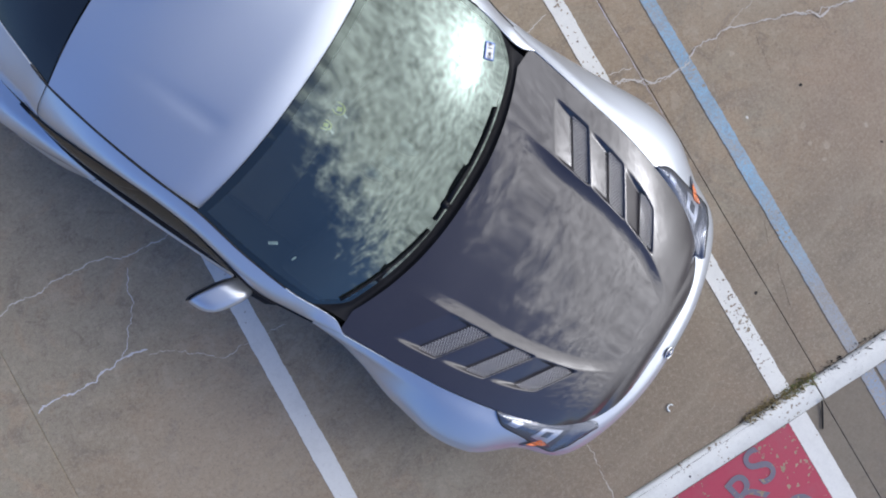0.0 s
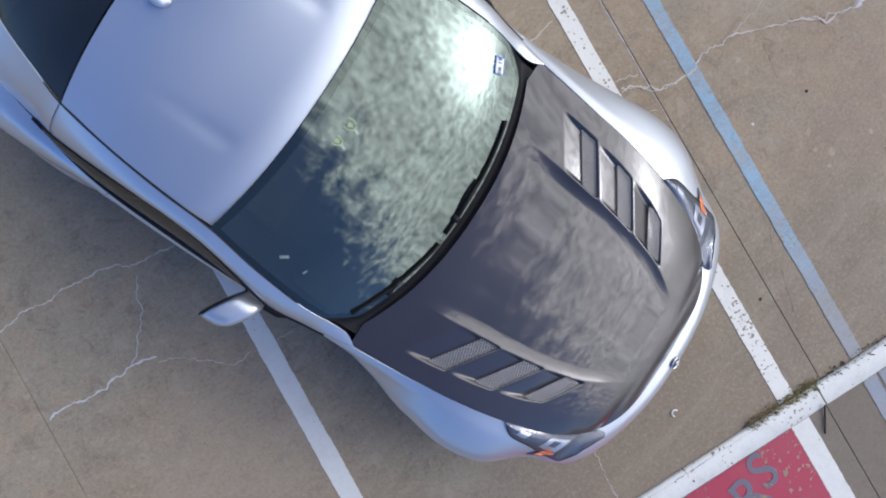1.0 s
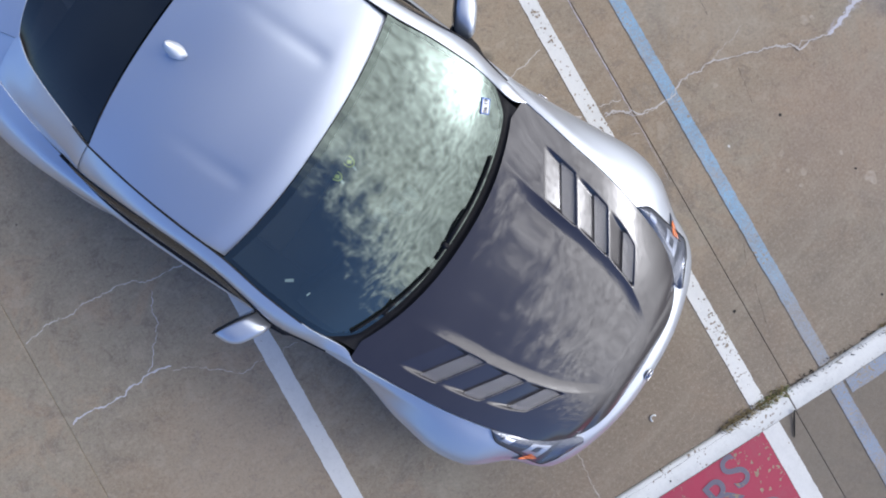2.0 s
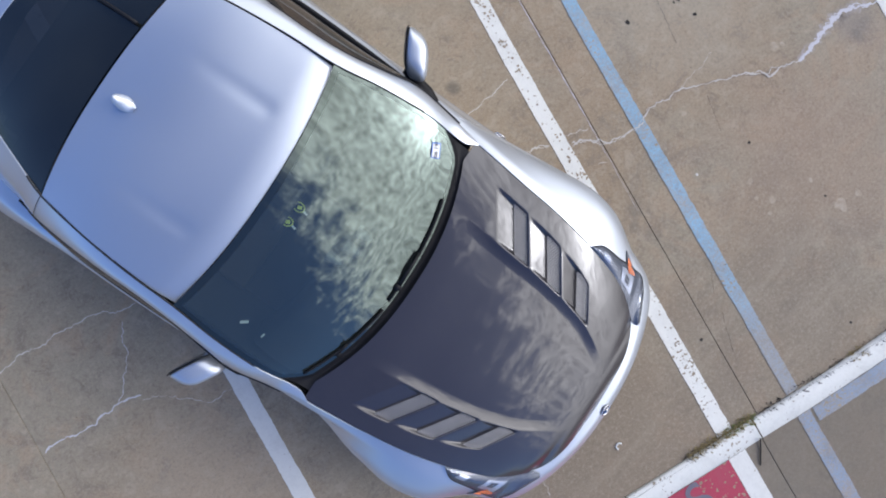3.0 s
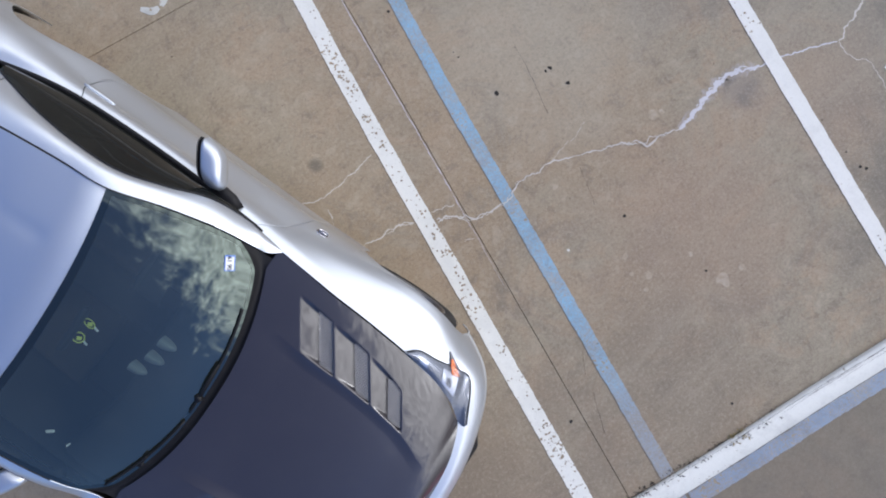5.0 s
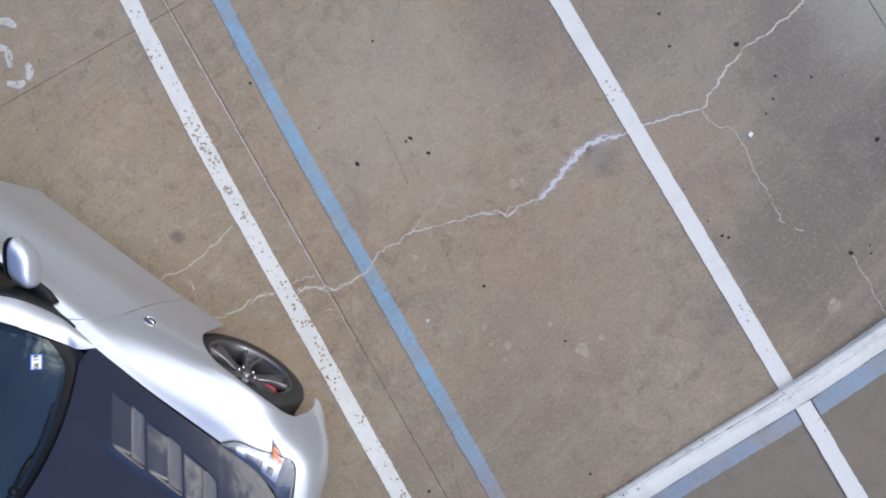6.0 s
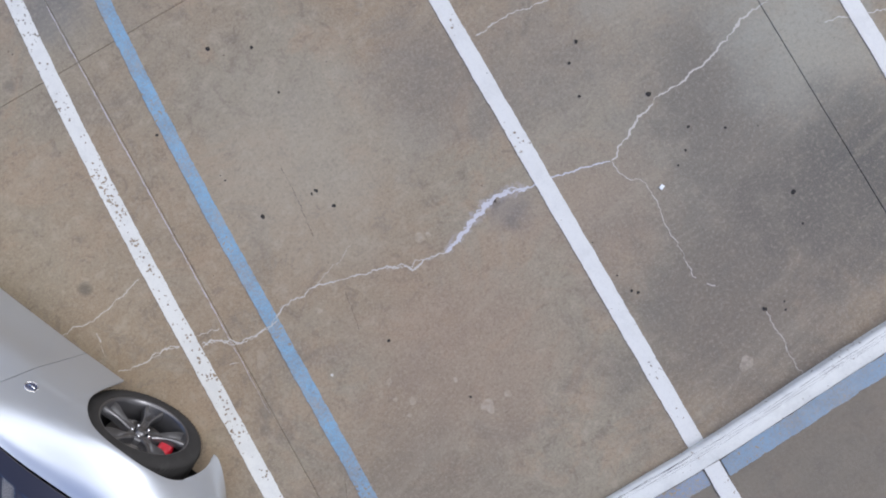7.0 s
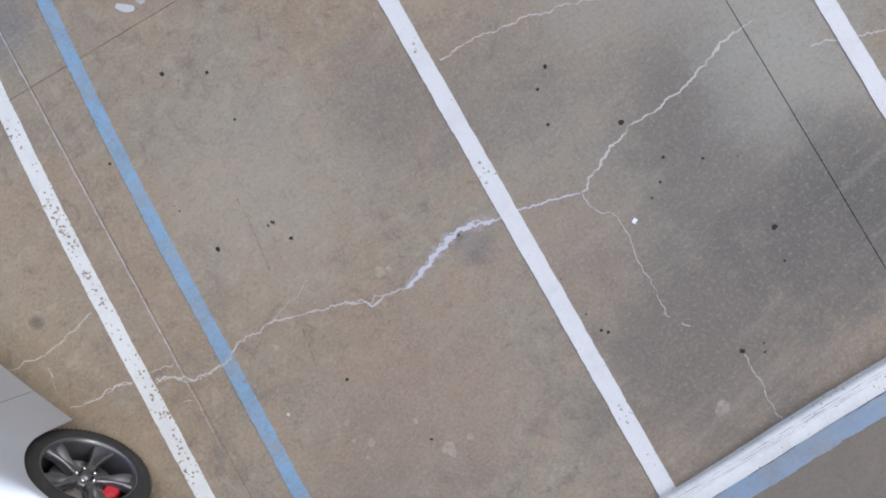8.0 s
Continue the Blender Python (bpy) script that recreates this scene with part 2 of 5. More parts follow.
def make_glass(name, tint, ior=1.75, rough=0.0, pale_film=0.0, cast=(1.0, 1.0, 1.0)):
    """Thin car glass: what it mirrors by Fresnel, a tinted view through and a pale film that imitates haze."""
    m = bpy.data.materials.new(name)
    m.use_nodes = True
    t = m.node_tree
    t.nodes.clear()
    out, mixer = t.nodes.new("ShaderNodeOutputMaterial"), t.nodes.new("ShaderNodeMixShader")
    see, shine, facing = t.nodes.new("ShaderNodeBsdfTransparent"), t.nodes.new("ShaderNodeBsdfGlossy"), t.nodes.new("ShaderNodeLayerWeight")
    see.inputs["Color"].default_value = (*tint, 1)
    shine.inputs["Roughness"].default_value = rough
    shine.inputs["Color"].default_value = (*cast, 1)
    facing.inputs["Blend"].default_value = 0.5
    steep, gloss = t.nodes.new("ShaderNodeMath"), t.nodes.new("ShaderNodeMath")
    steep.operation, gloss.operation = "POWER", "MULTIPLY_ADD"
    base = ((ior - 1) / (ior + 1)) ** 2
    steep.inputs[1].default_value, gloss.inputs[1].default_value, gloss.inputs[2].default_value = 5.0, 1 - base, base
    t.links.new(facing.outputs["Facing"], steep.inputs[0])
    t.links.new(steep.outputs[0], gloss.inputs[0])
    t.links.new(gloss.outputs[0], mixer.inputs[0])
    t.links.new(see.outputs[0], mixer.inputs[1])
    t.links.new(shine.outputs[0], mixer.inputs[2])
    last = mixer
    # diffuse film lightens the dark glass, a haze put into its colour
    if pale_film:
        film, top, cloudy = t.nodes.new("ShaderNodeBsdfDiffuse"), t.nodes.new("ShaderNodeMixShader"), t.nodes.new("ShaderNodeTexNoise")
        film.inputs["Color"].default_value = (0.22, 0.25, 0.24, 1)
        cloudy.inputs["Scale"].default_value, cloudy.inputs["Detail"].default_value = 2.2, 5.0
        level = t.nodes.new("ShaderNodeMath")
        level.operation = "MULTIPLY"
        level.inputs[1].default_value = pale_film * 2
        t.links.new(t.nodes.new("ShaderNodeNewGeometry").outputs["Position"], cloudy.inputs["Vector"])
        t.links.new(cloudy.outputs["Fac"], level.inputs[0])
        t.links.new(level.outputs[0], top.inputs[0])
        t.links.new(mixer.outputs[0], top.inputs[1])
        t.links.new(film.outputs[0], top.inputs[2])
        last = top
    t.links.new(last.outputs[0], out.inputs[0])
    return m


def make_rubber(name, base, rough, dirt=0.05):
    m = material(name, base, rough)
    n = Nodes(m)
    pale_film = n.noise(14, 6, 0.75)
    n.put("Base Color", n.mix(n.step(pale_film, 0.45, 0.75, 0.0, 0.35), base, tuple(v + dirt for v in base)))
    n.put("Roughness", n.step(pale_film, 0.3, 0.7, rough, min(1.0, rough + 0.15)))
    n.bsdf.inputs["Specular IOR Level"].default_value = 0.25
    return m


CONCRETE = make_concrete("concrete")
WALK_CONCRETE = make_concrete("walk_concrete", 0.72)
WHITE_PAINT = make_paint("white_road_paint", (0.66, 0.655, 0.62), 1.0, 9.0)
WHITE_WORN = make_paint("white_road_paint_chipped", (0.69, 0.685, 0.64), 0.945, 9.5, trodden=0.05)
BLUE_PAINT = make_paint("blue_road_paint", (0.19, 0.385, 0.56), 0.95, 10.0, 0.6, (0.25, 0.29, 0.34), 0.75)
BLUE_BAND = make_paint("blue_band_paint", (0.19, 0.30, 0.41), 0.93, 10.0, 0.7, None, 0.62)
BLUE_FADED = make_paint("blue_road_paint_faded", (0.205, 0.285, 0.40), 0.90, 10.0, 0.8, None, 0.8)
RED_PAINT = make_paint("red_road_paint", (0.36, 0.022, 0.062), 0.89, 7.0, 0.3)
GREY_STENCIL = make_paint("grey_stencil_paint", (0.13, 0.115, 0.16), 0.9, 9.0)
SILVER, CARBON = make_silver(), make_carbon()
WINDSCREEN = make_glass("windscreen_glass", (0.42, 0.52, 0.50), 2.2, 0.0, 0.055, (0.82, 1.0, 0.91))
SCREEN_BORDER = make_glass("windscreen_black_border", (0.006, 0.006, 0.006), 2.0, 0.0, 0.03, (0.82, 1.0, 0.91))
DARK_GLASS = make_glass("tinted_glass", (0.17, 0.13, 0.115), 1.42, 0.0, 0.04)
HATCH_GLASS = make_glass("dark_hatch_glass", (0.035, 0.036, 0.042), 1.5, 0.0, 0.05)
LENS = make_glass("lamp_lens", (0.84, 0.87, 0.92), 1.6, 0.0, 0.03)
RUBBER = make_rubber("tyre_rubber", (0.028, 0.027, 0.027), 0.72)
TRIM = make_rubber("black_trim", (0.009, 0.009, 0.011), 0.5, 0.015)
LAMP_DARK = material("dark_lamp_bowl", (0.13, 0.14, 0.17), 0.28, 0.5, 0.3)
OLD_PAINT = make_paint("old_white_paint", (0.50, 0.50, 0.47), 0.90, 7.0, 0.9)
FRIT = material("black_glass_border", (0.010, 0.010, 0.012), 0.12, 0, 0.0, 0.03, 1.4)
SEAM = material("dark_seam", (0.01, 0.01, 0.01), 0.8)
INSIDE = make_rubber("dark_cabin_plastic", (0.010, 0.011, 0.013), 0.8)
SEAT = make_rubber("dark_brown_seat_cloth", (0.05, 0.036, 0.028), 0.85)
GUNMETAL = material("gunmetal_alloy", (0.13, 0.13, 0.138), 0.30, 0.8, 0.35, 0.1)
MACHINED_HIGHLIGHT = material("machined_alloy_highlight", (0.20, 0.20, 0.208), 0.34, 0.85)
CHROME = material("chrome", (0.78, 0.78, 0.80), 0.12, 1.0)
STEEL = material("brake_steel", (0.42, 0.40, 0.38), 0.4, 1.0)
RED_BRAKE = material("red_brake_paint", (0.62, 0.008, 0.028), 0.3, 0, 0.7)
AMBER = material("amber_lens", (0.75, 0.17, 0.03), 0.2, 0, 0.8)
WIRE = material("grey_wire_mesh", (0.38, 0.365, 0.355), 0.5, 0.3)
BLUE_BADGE = material("dark_badge", (0.05, 0.06, 0.11), 0.25, 0.2, 0.8)
LAMP_WHITE = material("lamp_reflector", (0.58, 0.60, 0.66), 0.28, 0.55)
YELLOW = material("yellow_green_cord", (0.72, 0.80, 0.12), 0.6)
STICKER_WHITE = material("white_sticker", (0.80, 0.82, 0.83), 0.5)
STICKER_BLUE = material("blue_sticker_edge", (0.10, 0.22, 0.60), 0.5)
CRACK = make_rubber("pale_crack_filler", (0.51, 0.47, 0.42), 0.9)
DROP = material("dried_drop", rough=0.8)
drop_nodes = Nodes(DROP)
drop_nodes.put("Base Color", drop_nodes.mix(drop_nodes.step(drop_nodes.noise(22, 4, 0.7), 0.36, 0.66, 0.15, 0.55), concrete_colour(drop_nodes)[0], (0.46, 0.40, 0.325)))
BLOOM = material("lime_bloom", rough=0.85)
bloom_nodes = Nodes(BLOOM)
bloom_nodes.put("Base Color", bloom_nodes.mix(bloom_nodes.step(bloom_nodes.noise(16, 5, 0.7), 0.42, 0.68, 0.04, 0.48), concrete_colour(bloom_nodes)[0], (0.40, 0.39, 0.43)))
CRACK_BLUE = make_rubber("bluish_crack_filler", (0.52, 0.51, 0.53), 0.9)
JOINT_FILL = make_rubber("lilac_joint_filler", (0.50, 0.47, 0.50), 0.9)
TAR = make_rubber("black_gum", (0.03, 0.027, 0.025), 0.75)
PALE_SPOT = make_rubber("pale_dried_spot", (0.315, 0.268, 0.212), 0.85)
STONE = make_rubber("pale_stone", (0.56, 0.53, 0.48), 0.85)
PAPER = make_rubber("white_paper_scrap", (0.78, 0.80, 0.79), 0.7)
EARTH = make_rubber("dark_joint_dirt", (0.045, 0.038, 0.034), 0.95)
DRY_WEED = make_rubber("dry_weed", (0.33, 0.26, 0.13), 0.9)
GREEN_WEED = make_rubber("green_weed", (0.16, 0.20, 0.06), 0.9)

# ---- building helpers ----
def smooth(ob, on=True):
    for f in ob.data.polygons:
        f.use_smooth = on
    return ob


def mesh_of(name, verts, faces, mat):
    me = bpy.data.meshes.new(name)
    me.from_pydata([tuple(v) for v in verts], [], faces)
    me.update()
    if mat:
        me.materials.append(mat)
    return me


def part(name, data, parent=None, label="", soft=True):
    ob = new(name, data)
    if parent:
        ob.parent = parent
    if label:
        tagged(ob, label)
    return smooth(ob, soft)


def bm_mesh(name, bm, mat):
    me = bpy.data.meshes.new(name)
    bmesh.ops.recalc_face_normals(bm, faces=bm.faces)
    bm.to_mesh(me)
    bm.free()
    me.materials.append(mat)
    return me


def grid(rows, flip=False):
    """Vertices and quads of a net of points."""
    nr, nc = len(rows), len(rows[0])
    verts = [p for r in rows for p in r]
    faces = []
    for i in range(nr - 1):
        for j in range(nc - 1):
            q = (i * nc + j, i * nc + j + 1, (i + 1) * nc + j + 1, (i + 1) * nc + j)
            faces.append(q[::-1] if flip else q)
    return verts, faces


def thicken(ob, depth):
    s = ob.modifiers.new("thickness", "SOLIDIFY")
    s.thickness, s.offset = depth, -1
    return ob


def box(bm, lo, hi, bevel=0.0):
    made = bmesh.ops.create_cube(bm, size=1.0)["verts"]
    for v in made:
        v.co = Vector([lo[i] + (v.co[i] + 0.5) * (hi[i] - lo[i]) for i in range(3)])
    if bevel:
        edges = list({e for v in made for e in v.link_edges})
        bmesh.ops.bevel(bm, geom=edges, offset=bevel, segments=2, affect="EDGES", profile=0.5)


def spline(points, x):
    """A smooth curve y(x) through points (x, y...), in rising x."""
    xs = [p[0] for p in points]
    if x <= xs[0]:
        return list(points[0][1:])
    if x >= xs[-1]:
        return list(points[-1][1:])
    k = max(i for i in range(len(xs) - 1) if xs[i] <= x)
    h = xs[k + 1] - xs[k]
    t = (x - xs[k]) / h
    out = []
    for c in range(1, len(points[0])):
        def slope(i):
            if i == 0:
                return (points[1][c] - points[0][c]) / (xs[1] - xs[0])
            if i == len(xs) - 1:
                return (points[i][c] - points[i - 1][c]) / (xs[i] - xs[i - 1])
            return (points[i + 1][c] - points[i - 1][c]) / (xs[i + 1] - xs[i - 1])
        a, b, ma, mb = points[k][c], points[k + 1][c], slope(k) * h, slope(k + 1) * h
        out.append((2 * t**3 - 3 * t**2 + 1) * a + (t**3 - 2 * t**2 + t) * ma + (3 * t**2 - 2 * t**3) * b + (t**3 - t**2) * mb)
    return out


def along(points, s):
    """A point on a smooth line through the points, s from 0 to 1."""
    n = len(points) - 1
    return Vector(spline([(i / n, *p) for i, p in enumerate(points)], s))


def ease(x, lo, hi):
    t = min(1.0, max(0.0, (x - lo) / (hi - lo)))
    return t * t * (3 - 2 * t)


# ---- ground ----
KERB = -1.708            # y of the kerb's face
SLAB_X, SLAB_W = -2.555, 4.035
SLAB_Y = 2.505


def rise(x):
    """Height of the walk above the parking, which grows along the kerb."""
    return min(0.065, max(0.016, 0.016 + (x - 1.5) * 0.014))


def kerb_line(x):
    """The kerb's face, bowed along its length to fit the camera's view."""
    return KERB + 0.055 * ease(x, 1.6, 3.6) + 0.10 * ease(x, 3.4, 5.4)


def view_bend(y):
    """Bends the painted lines to fit the camera's view, where the lens bows them."""
    return 0.095 * (min(2.6, max(0.0, y - 0.8)) / 2.6) ** 2


def strip(name, x0, x1, y0, y1, mat, label, z=0.004, category="line", height=None, wobble=0.0022, bend=None):
    """A painted band with slightly ragged edges, 4 mm over its support."""
    long_y = abs(y1 - y0) >= abs(x1 - x0)
    n = max(2, int(max(abs(y1 - y0), abs(x1 - x0)) / 0.015))
    verts, faces = [], []
    for i in range(n + 1):
        f = i / n
        a = wobble * (noise.noise((f * n * 0.75, x0 * 7.1, y0 * 3.3)) + noise.noise((f * n * 0.13, x0 * 3.1, y0))) * 1.6
        b = wobble * (noise.noise((f * n * 0.75, x1 * 5.7, y1 * 9.1)) + noise.noise((f * n * 0.13, x1 * 2.7, y1))) * 1.6
        if long_y:
            y = y0 + f * (y1 - y0)
            shift = bend(y) if bend else 0.0
            pts = [(x0 + a + shift, y), (x1 + b + shift, y)]
        else:
            x = x0 + f * (x1 - x0)
            shift = bend(x) if bend else 0.0
            pts = [(x, y0 + a + shift), (x, y1 + b + shift)]
        for p in pts:
            verts.append((*p, z + (height(p[0]) if height else 0)))
        if i:
            k = 2 * i
            faces.append((k - 2, k - 1, k + 1, k) if long_y else (k - 2, k, k + 1, k - 1))
    ob = new(name, mesh_of(name, verts, faces, mat))
    return tagged(ob, label, category, kind="structure")


def slab_mesh(name, x0, x1, y0, y1, mat, top):
    """A concrete slab with eased upper edges; its top may slope."""
    e, verts, faces = 0.0035, [], []
    for inset, drop in ((0, 0.05), (0, e), (e * 0.4, e * 0.3), (e, 0)):
        for x, y in ((x0 + inset, y0 + inset), (x1 - inset, y0 + inset), (x1 - inset, y1 - inset), (x0 + inset, y1 - inset)):
            verts.append((x, y, top(x) - drop))
    for r in range(3):
        for k in range(4):
            a, b = 4 * r + k, 4 * r + (k + 1) % 4
            faces.append((a, b, b + 4, a + 4))
    faces.append((12, 13, 14, 15))
    return mesh_of(name, verts, faces, mat)


ground = new("ground", mesh_of("ground", [(-400, -400, -0.045), (400, -400, -0.045), (400, 400, -0.045), (-400, 400, -0.045)], [(0, 1, 2, 3)], CONCRETE))
tagged(ground, "plain concrete ground reaching to the horizon", "ground", kind="structure")
pavement = new("pavement")
tagged(pavement, "stained brown concrete parking slabs with dark joints", "pavement", kind="structure")
sidewalk = new("sidewalk")
tagged(sidewalk, "grey-brown concrete walk beyond the low kerb", "sidewalk", kind="structure")
GAP = 0.0014
for i in range(-3, 5):
    xa, xb = SLAB_X + i * SLAB_W + GAP, SLAB_X + (i + 1) * SLAB_W - GAP
    for j in range(-1, 4):
        ya = KERB + GAP if j == -1 else SLAB_Y + j * 4.2 + GAP
        yb = SLAB_Y + (j + 1) * 4.2 - GAP
        part("slab", slab_mesh("slab", xa, xb, ya, yb, CONCRETE, lambda x: 0.0), pavement, soft=False)
    for j in range(3):
        part("slab", slab_mesh("slab", xa - 0.06, xb - 0.06, KERB - 0.05 - (j + 1) * 3.0 + GAP, KERB - 0.05 - j * 3.0, WALK_CONCRETE, rise), sidewalk, soft=False)


def joint(x0, x1, y0, y1, z=-0.011):
    """Dirt packed into a joint, just below the slabs' edges."""
    ob = new("joint", mesh_of("joint", [(x0, y0, z), (x1, y0, z), (x1, y1, z), (x0, y1, z)], [(0, 1, 2, 3)], EARTH))
    return tagged(ob, "dark dirt packed in a slab joint", "joint", "slab joints", "structure")


for i in range(-3, 6):
    x = SLAB_X + i * SLAB_W
    joint(x - 0.006, x + 0.006, KERB, 19.0)
    joint(x - 0.067, x - 0.053, -11.0, KERB - 0.05, rise(x) - 0.011)
for j in range(4):
    joint(SLAB_X - 3 * SLAB_W, SLAB_X + 5 * SLAB_W, SLAB_Y + j * 4.2 - 0.008, SLAB_Y + j * 4.2 + 0.008, -0.0115)
joint(SLAB_X - 3 * SLAB_W, SLAB_X + 5 * SLAB_W, KERB - 0.01, KERB + 0.010, -0.0108)


def kerb_piece(xa, xb):
    """A low white-painted kerb with a rounded nose and a worn arris."""
    n, prof = 60, 7
    rows = []
    for i in range(n + 1):
        x = xa + (xb - xa) * i / n
        h = rise(x) + 0.004
        r = min(0.02, h * 0.8)
        j = 0.003 * noise.noise((x * 9, 2.1, 0))
        k0 = kerb_line(x) + j
        row = [(x, k0, -0.02), (x, k0, h - r)]
        for k in range(1, prof):
            a = k / prof * math.pi / 2
            row.append((x, k0 - r * (1 - math.cos(a)), h - r + r * math.sin(a)))
        row += [(x, k0 - r, h), (x, k0 - 0.135 + 0.002 * noise.noise((x * 11, 7, 0)), h), (x, k0 - 0.135, -0.02)]
        rows.append(row)
    v, f = grid(rows, True)
    return mesh_of("kerb", v, f, WHITE_KERB)


WHITE_KERB = make_paint("white_kerb_paint", (0.69, 0.69, 0.65), 0.955, 11.0, 0.4)
for i in range(-3, 5):
    xa, xb = SLAB_X + i * SLAB_W - 0.05, SLAB_X + (i + 1) * SLAB_W - 0.06
    tagged(smooth(new("kerb", kerb_piece(xa, xb))), "low white-painted concrete kerb, scuffed along its nose", "kerb", "kerb pieces", "structure")

# stall lines, the blue guide line, and what carries on over the walk
for x, mat, label in ((-1.318, WHITE_PAINT, "white painted stall line on brown concrete"), (1.225, WHITE_WORN, "white stall line with many chips worn through"),
                      (3.745, WHITE_PAINT, "clean white painted stall line"), (6.012, WHITE_PAINT, "white painted stall line on brown concrete")):
    strip("stall_line", x - 0.056, x + 0.056, KERB + 0.012, 9.0, mat, label, bend=view_bend if x == 1.225 else None)
strip("blue_line", 1.717, 1.813, KERB + 0.012, 9.0, BLUE_PAINT, "worn pale blue guide line on the concrete", wobble=0.003, bend=view_bend)
strip("walk_line", 1.155, 1.285, KERB - 0.137, -4.5, WHITE_PAINT, "white line across the walk beside the red panel", 0.0045, height=rise)
strip("walk_line", 3.70, 3.81, kerb_line(3.75) - 0.137, -4.5, WHITE_PAINT, "white line carried on across the walk", 0.0045, height=rise)
strip("blue_walk_line", 1.70, 1.80, KERB - 0.137, -4.5, BLUE_FADED, "faded blue line across the walk", 0.0045, height=rise, wobble=0.003)
strip("blue_kerb_line", 1.82, 3.69, KERB - 0.240, KERB - 0.139, BLUE_FADED, "faded blue band along the kerb on the walk", 0.0045, height=rise, wobble=0.003, bend=lambda x: kerb_line(x) - KERB)
strip("blue_kerb_line", 3.82, 12.0, KERB - 0.255, KERB - 0.139, BLUE_BAND, "blue band along the kerb on the walk", 0.0045, height=rise, wobble=0.003, bend=lambda x: kerb_line(x) - KERB)
strip("red_panel", -1.2, 1.152, -4.5, KERB - 0.139, RED_PAINT, "crimson painted panel on the walk, scuffed to concrete", 0.0045, "panel", height=rise)

# ---- the car: local x forward, y to its left, z up ----
car = new("sports_car")
car.matrix_world = pose(-0.165, 0.343, 0, 0, 0, -63.3)
tagged(car, "silver sports coupe with vented black carbon bonnet, parked askew", "car")
HUB_F, HUB_R, HUB_Z, ARCH, ARCH_UP = 0.642, -1.64, 0.368, 0.432, 0.390
ARCH_BACK = 0.468   # the openings reach further behind the hub than before it

# long rails down one side, front to rear: x, y, z
RAIL_TOP = [(-2.45, 0.52, 0.985), (-2.15, 0.60, 1.02), (-1.85, 0.69, 1.02), (-1.6, 0.76, 0.985), (-1.3, 0.815, 0.965), (-0.95, 0.825, 0.945), (-0.45, 0.806, 0.935), (-0.15, 0.768, 0.945), (0.02, 0.745, 0.955), (0.3, 0.729, 0.938), (0.55, 0.707, 0.912), (0.8, 0.668, 0.858), (1.03, 0.615, 0.788)]
RAIL_CROWN = [(-2.45, 0.66, 0.94), (-2.15, 0.74, 0.975), (-1.85, 0.81, 0.975), (-1.5, 0.85, 0.945), (-1.2, 0.86, 0.915), (-0.6, 0.853, 0.895), (-0.15, 0.822, 0.90), (0.1, 0.80, 0.912), (0.4, 0.79, 0.90), (0.65, 0.79, 0.868), (0.85, 0.762, 0.82), (1.03, 0.712, 0.755)]
RAIL_SHOULDER = [(-2.45, 0.75, 0.84), (-2.15, 0.85, 0.87), (-1.85, 0.90, 0.87), (-1.5, 0.90, 0.845), (-1.2, 0.872, 0.80), (-0.6, 0.866, 0.775), (-0.15, 0.862, 0.775), (0.1, 0.865, 0.81), (0.4, 0.882, 0.82), (0.65, 0.898, 0.80), (0.85, 0.866, 0.76), (1.03, 0.790, 0.70)]
RAIL_WIDE = [(-2.45, 0.80, 0.70), (-2.15, 0.90, 0.72), (-1.85, 0.925, 0.73), (-1.5, 0.950, 0.69), (-1.2, 0.908, 0.62), (-0.6, 0.900, 0.60), (-0.15, 0.902, 0.60), (0.1, 0.902, 0.64), (0.4, 0.922, 0.69), (0.65, 0.934, 0.715), (0.85, 0.906, 0.67), (1.03, 0.832, 0.58)]
RAIL_LOW = [(-2.45, 0.80, 0.50), (-2.15, 0.89, 0.48), (-1.85, 0.91, 0.48), (-1.5, 0.91, 0.44), (-1.2, 0.885, 0.40), (-0.6, 0.87, 0.38), (-0.15, 0.875, 0.38), (0.2, 0.90, 0.42), (0.65, 0.91, 0.45), (1.03, 0.838, 0.40)]
RAIL_SILL = [(-2.45, 0.76, 0.24), (-2.15, 0.84, 0.22), (-1.5, 0.87, 0.19), (-1.2, 0.86, 0.17), (-0.15, 0.86, 0.17), (0.2, 0.875, 0.18), (0.65, 0.88, 0.18), (1.03, 0.82, 0.18)]
RAIL_SHOULDER, RAIL_WIDE, RAIL_LOW, RAIL_SILL = ([(x, y * 1.012, z) for x, y, z in r] for r in (RAIL_SHOULDER, RAIL_WIDE, RAIL_LOW, RAIL_SILL))
RAILS = (RAIL_TOP, RAIL_CROWN, RAIL_SHOULDER, RAIL_WIDE, RAIL_LOW, RAIL_SILL)


def side(x, s, out=0.0):
    """The body's flank at x; s from 0 (upper edge) to 1 (sill)."""
    q = [spline(r, x) for r in RAILS]
    y, z = spline([(i / 5, *p) for i, p in enumerate(q)], s)
    if out:
        y2, z2 = spline([(i / 5, *p) for i, p in enumerate(q)], min(1, s + 0.01))
        y1, z1 = spline([(i / 5, *p) for i, p in enumerate(q)], max(0, s - 0.01))
        d = Vector((-(z2 - z1), y2 - y1)).normalized()
        y, z = y + out * d.x, z + out * d.y
    return Vector((x, y, z))


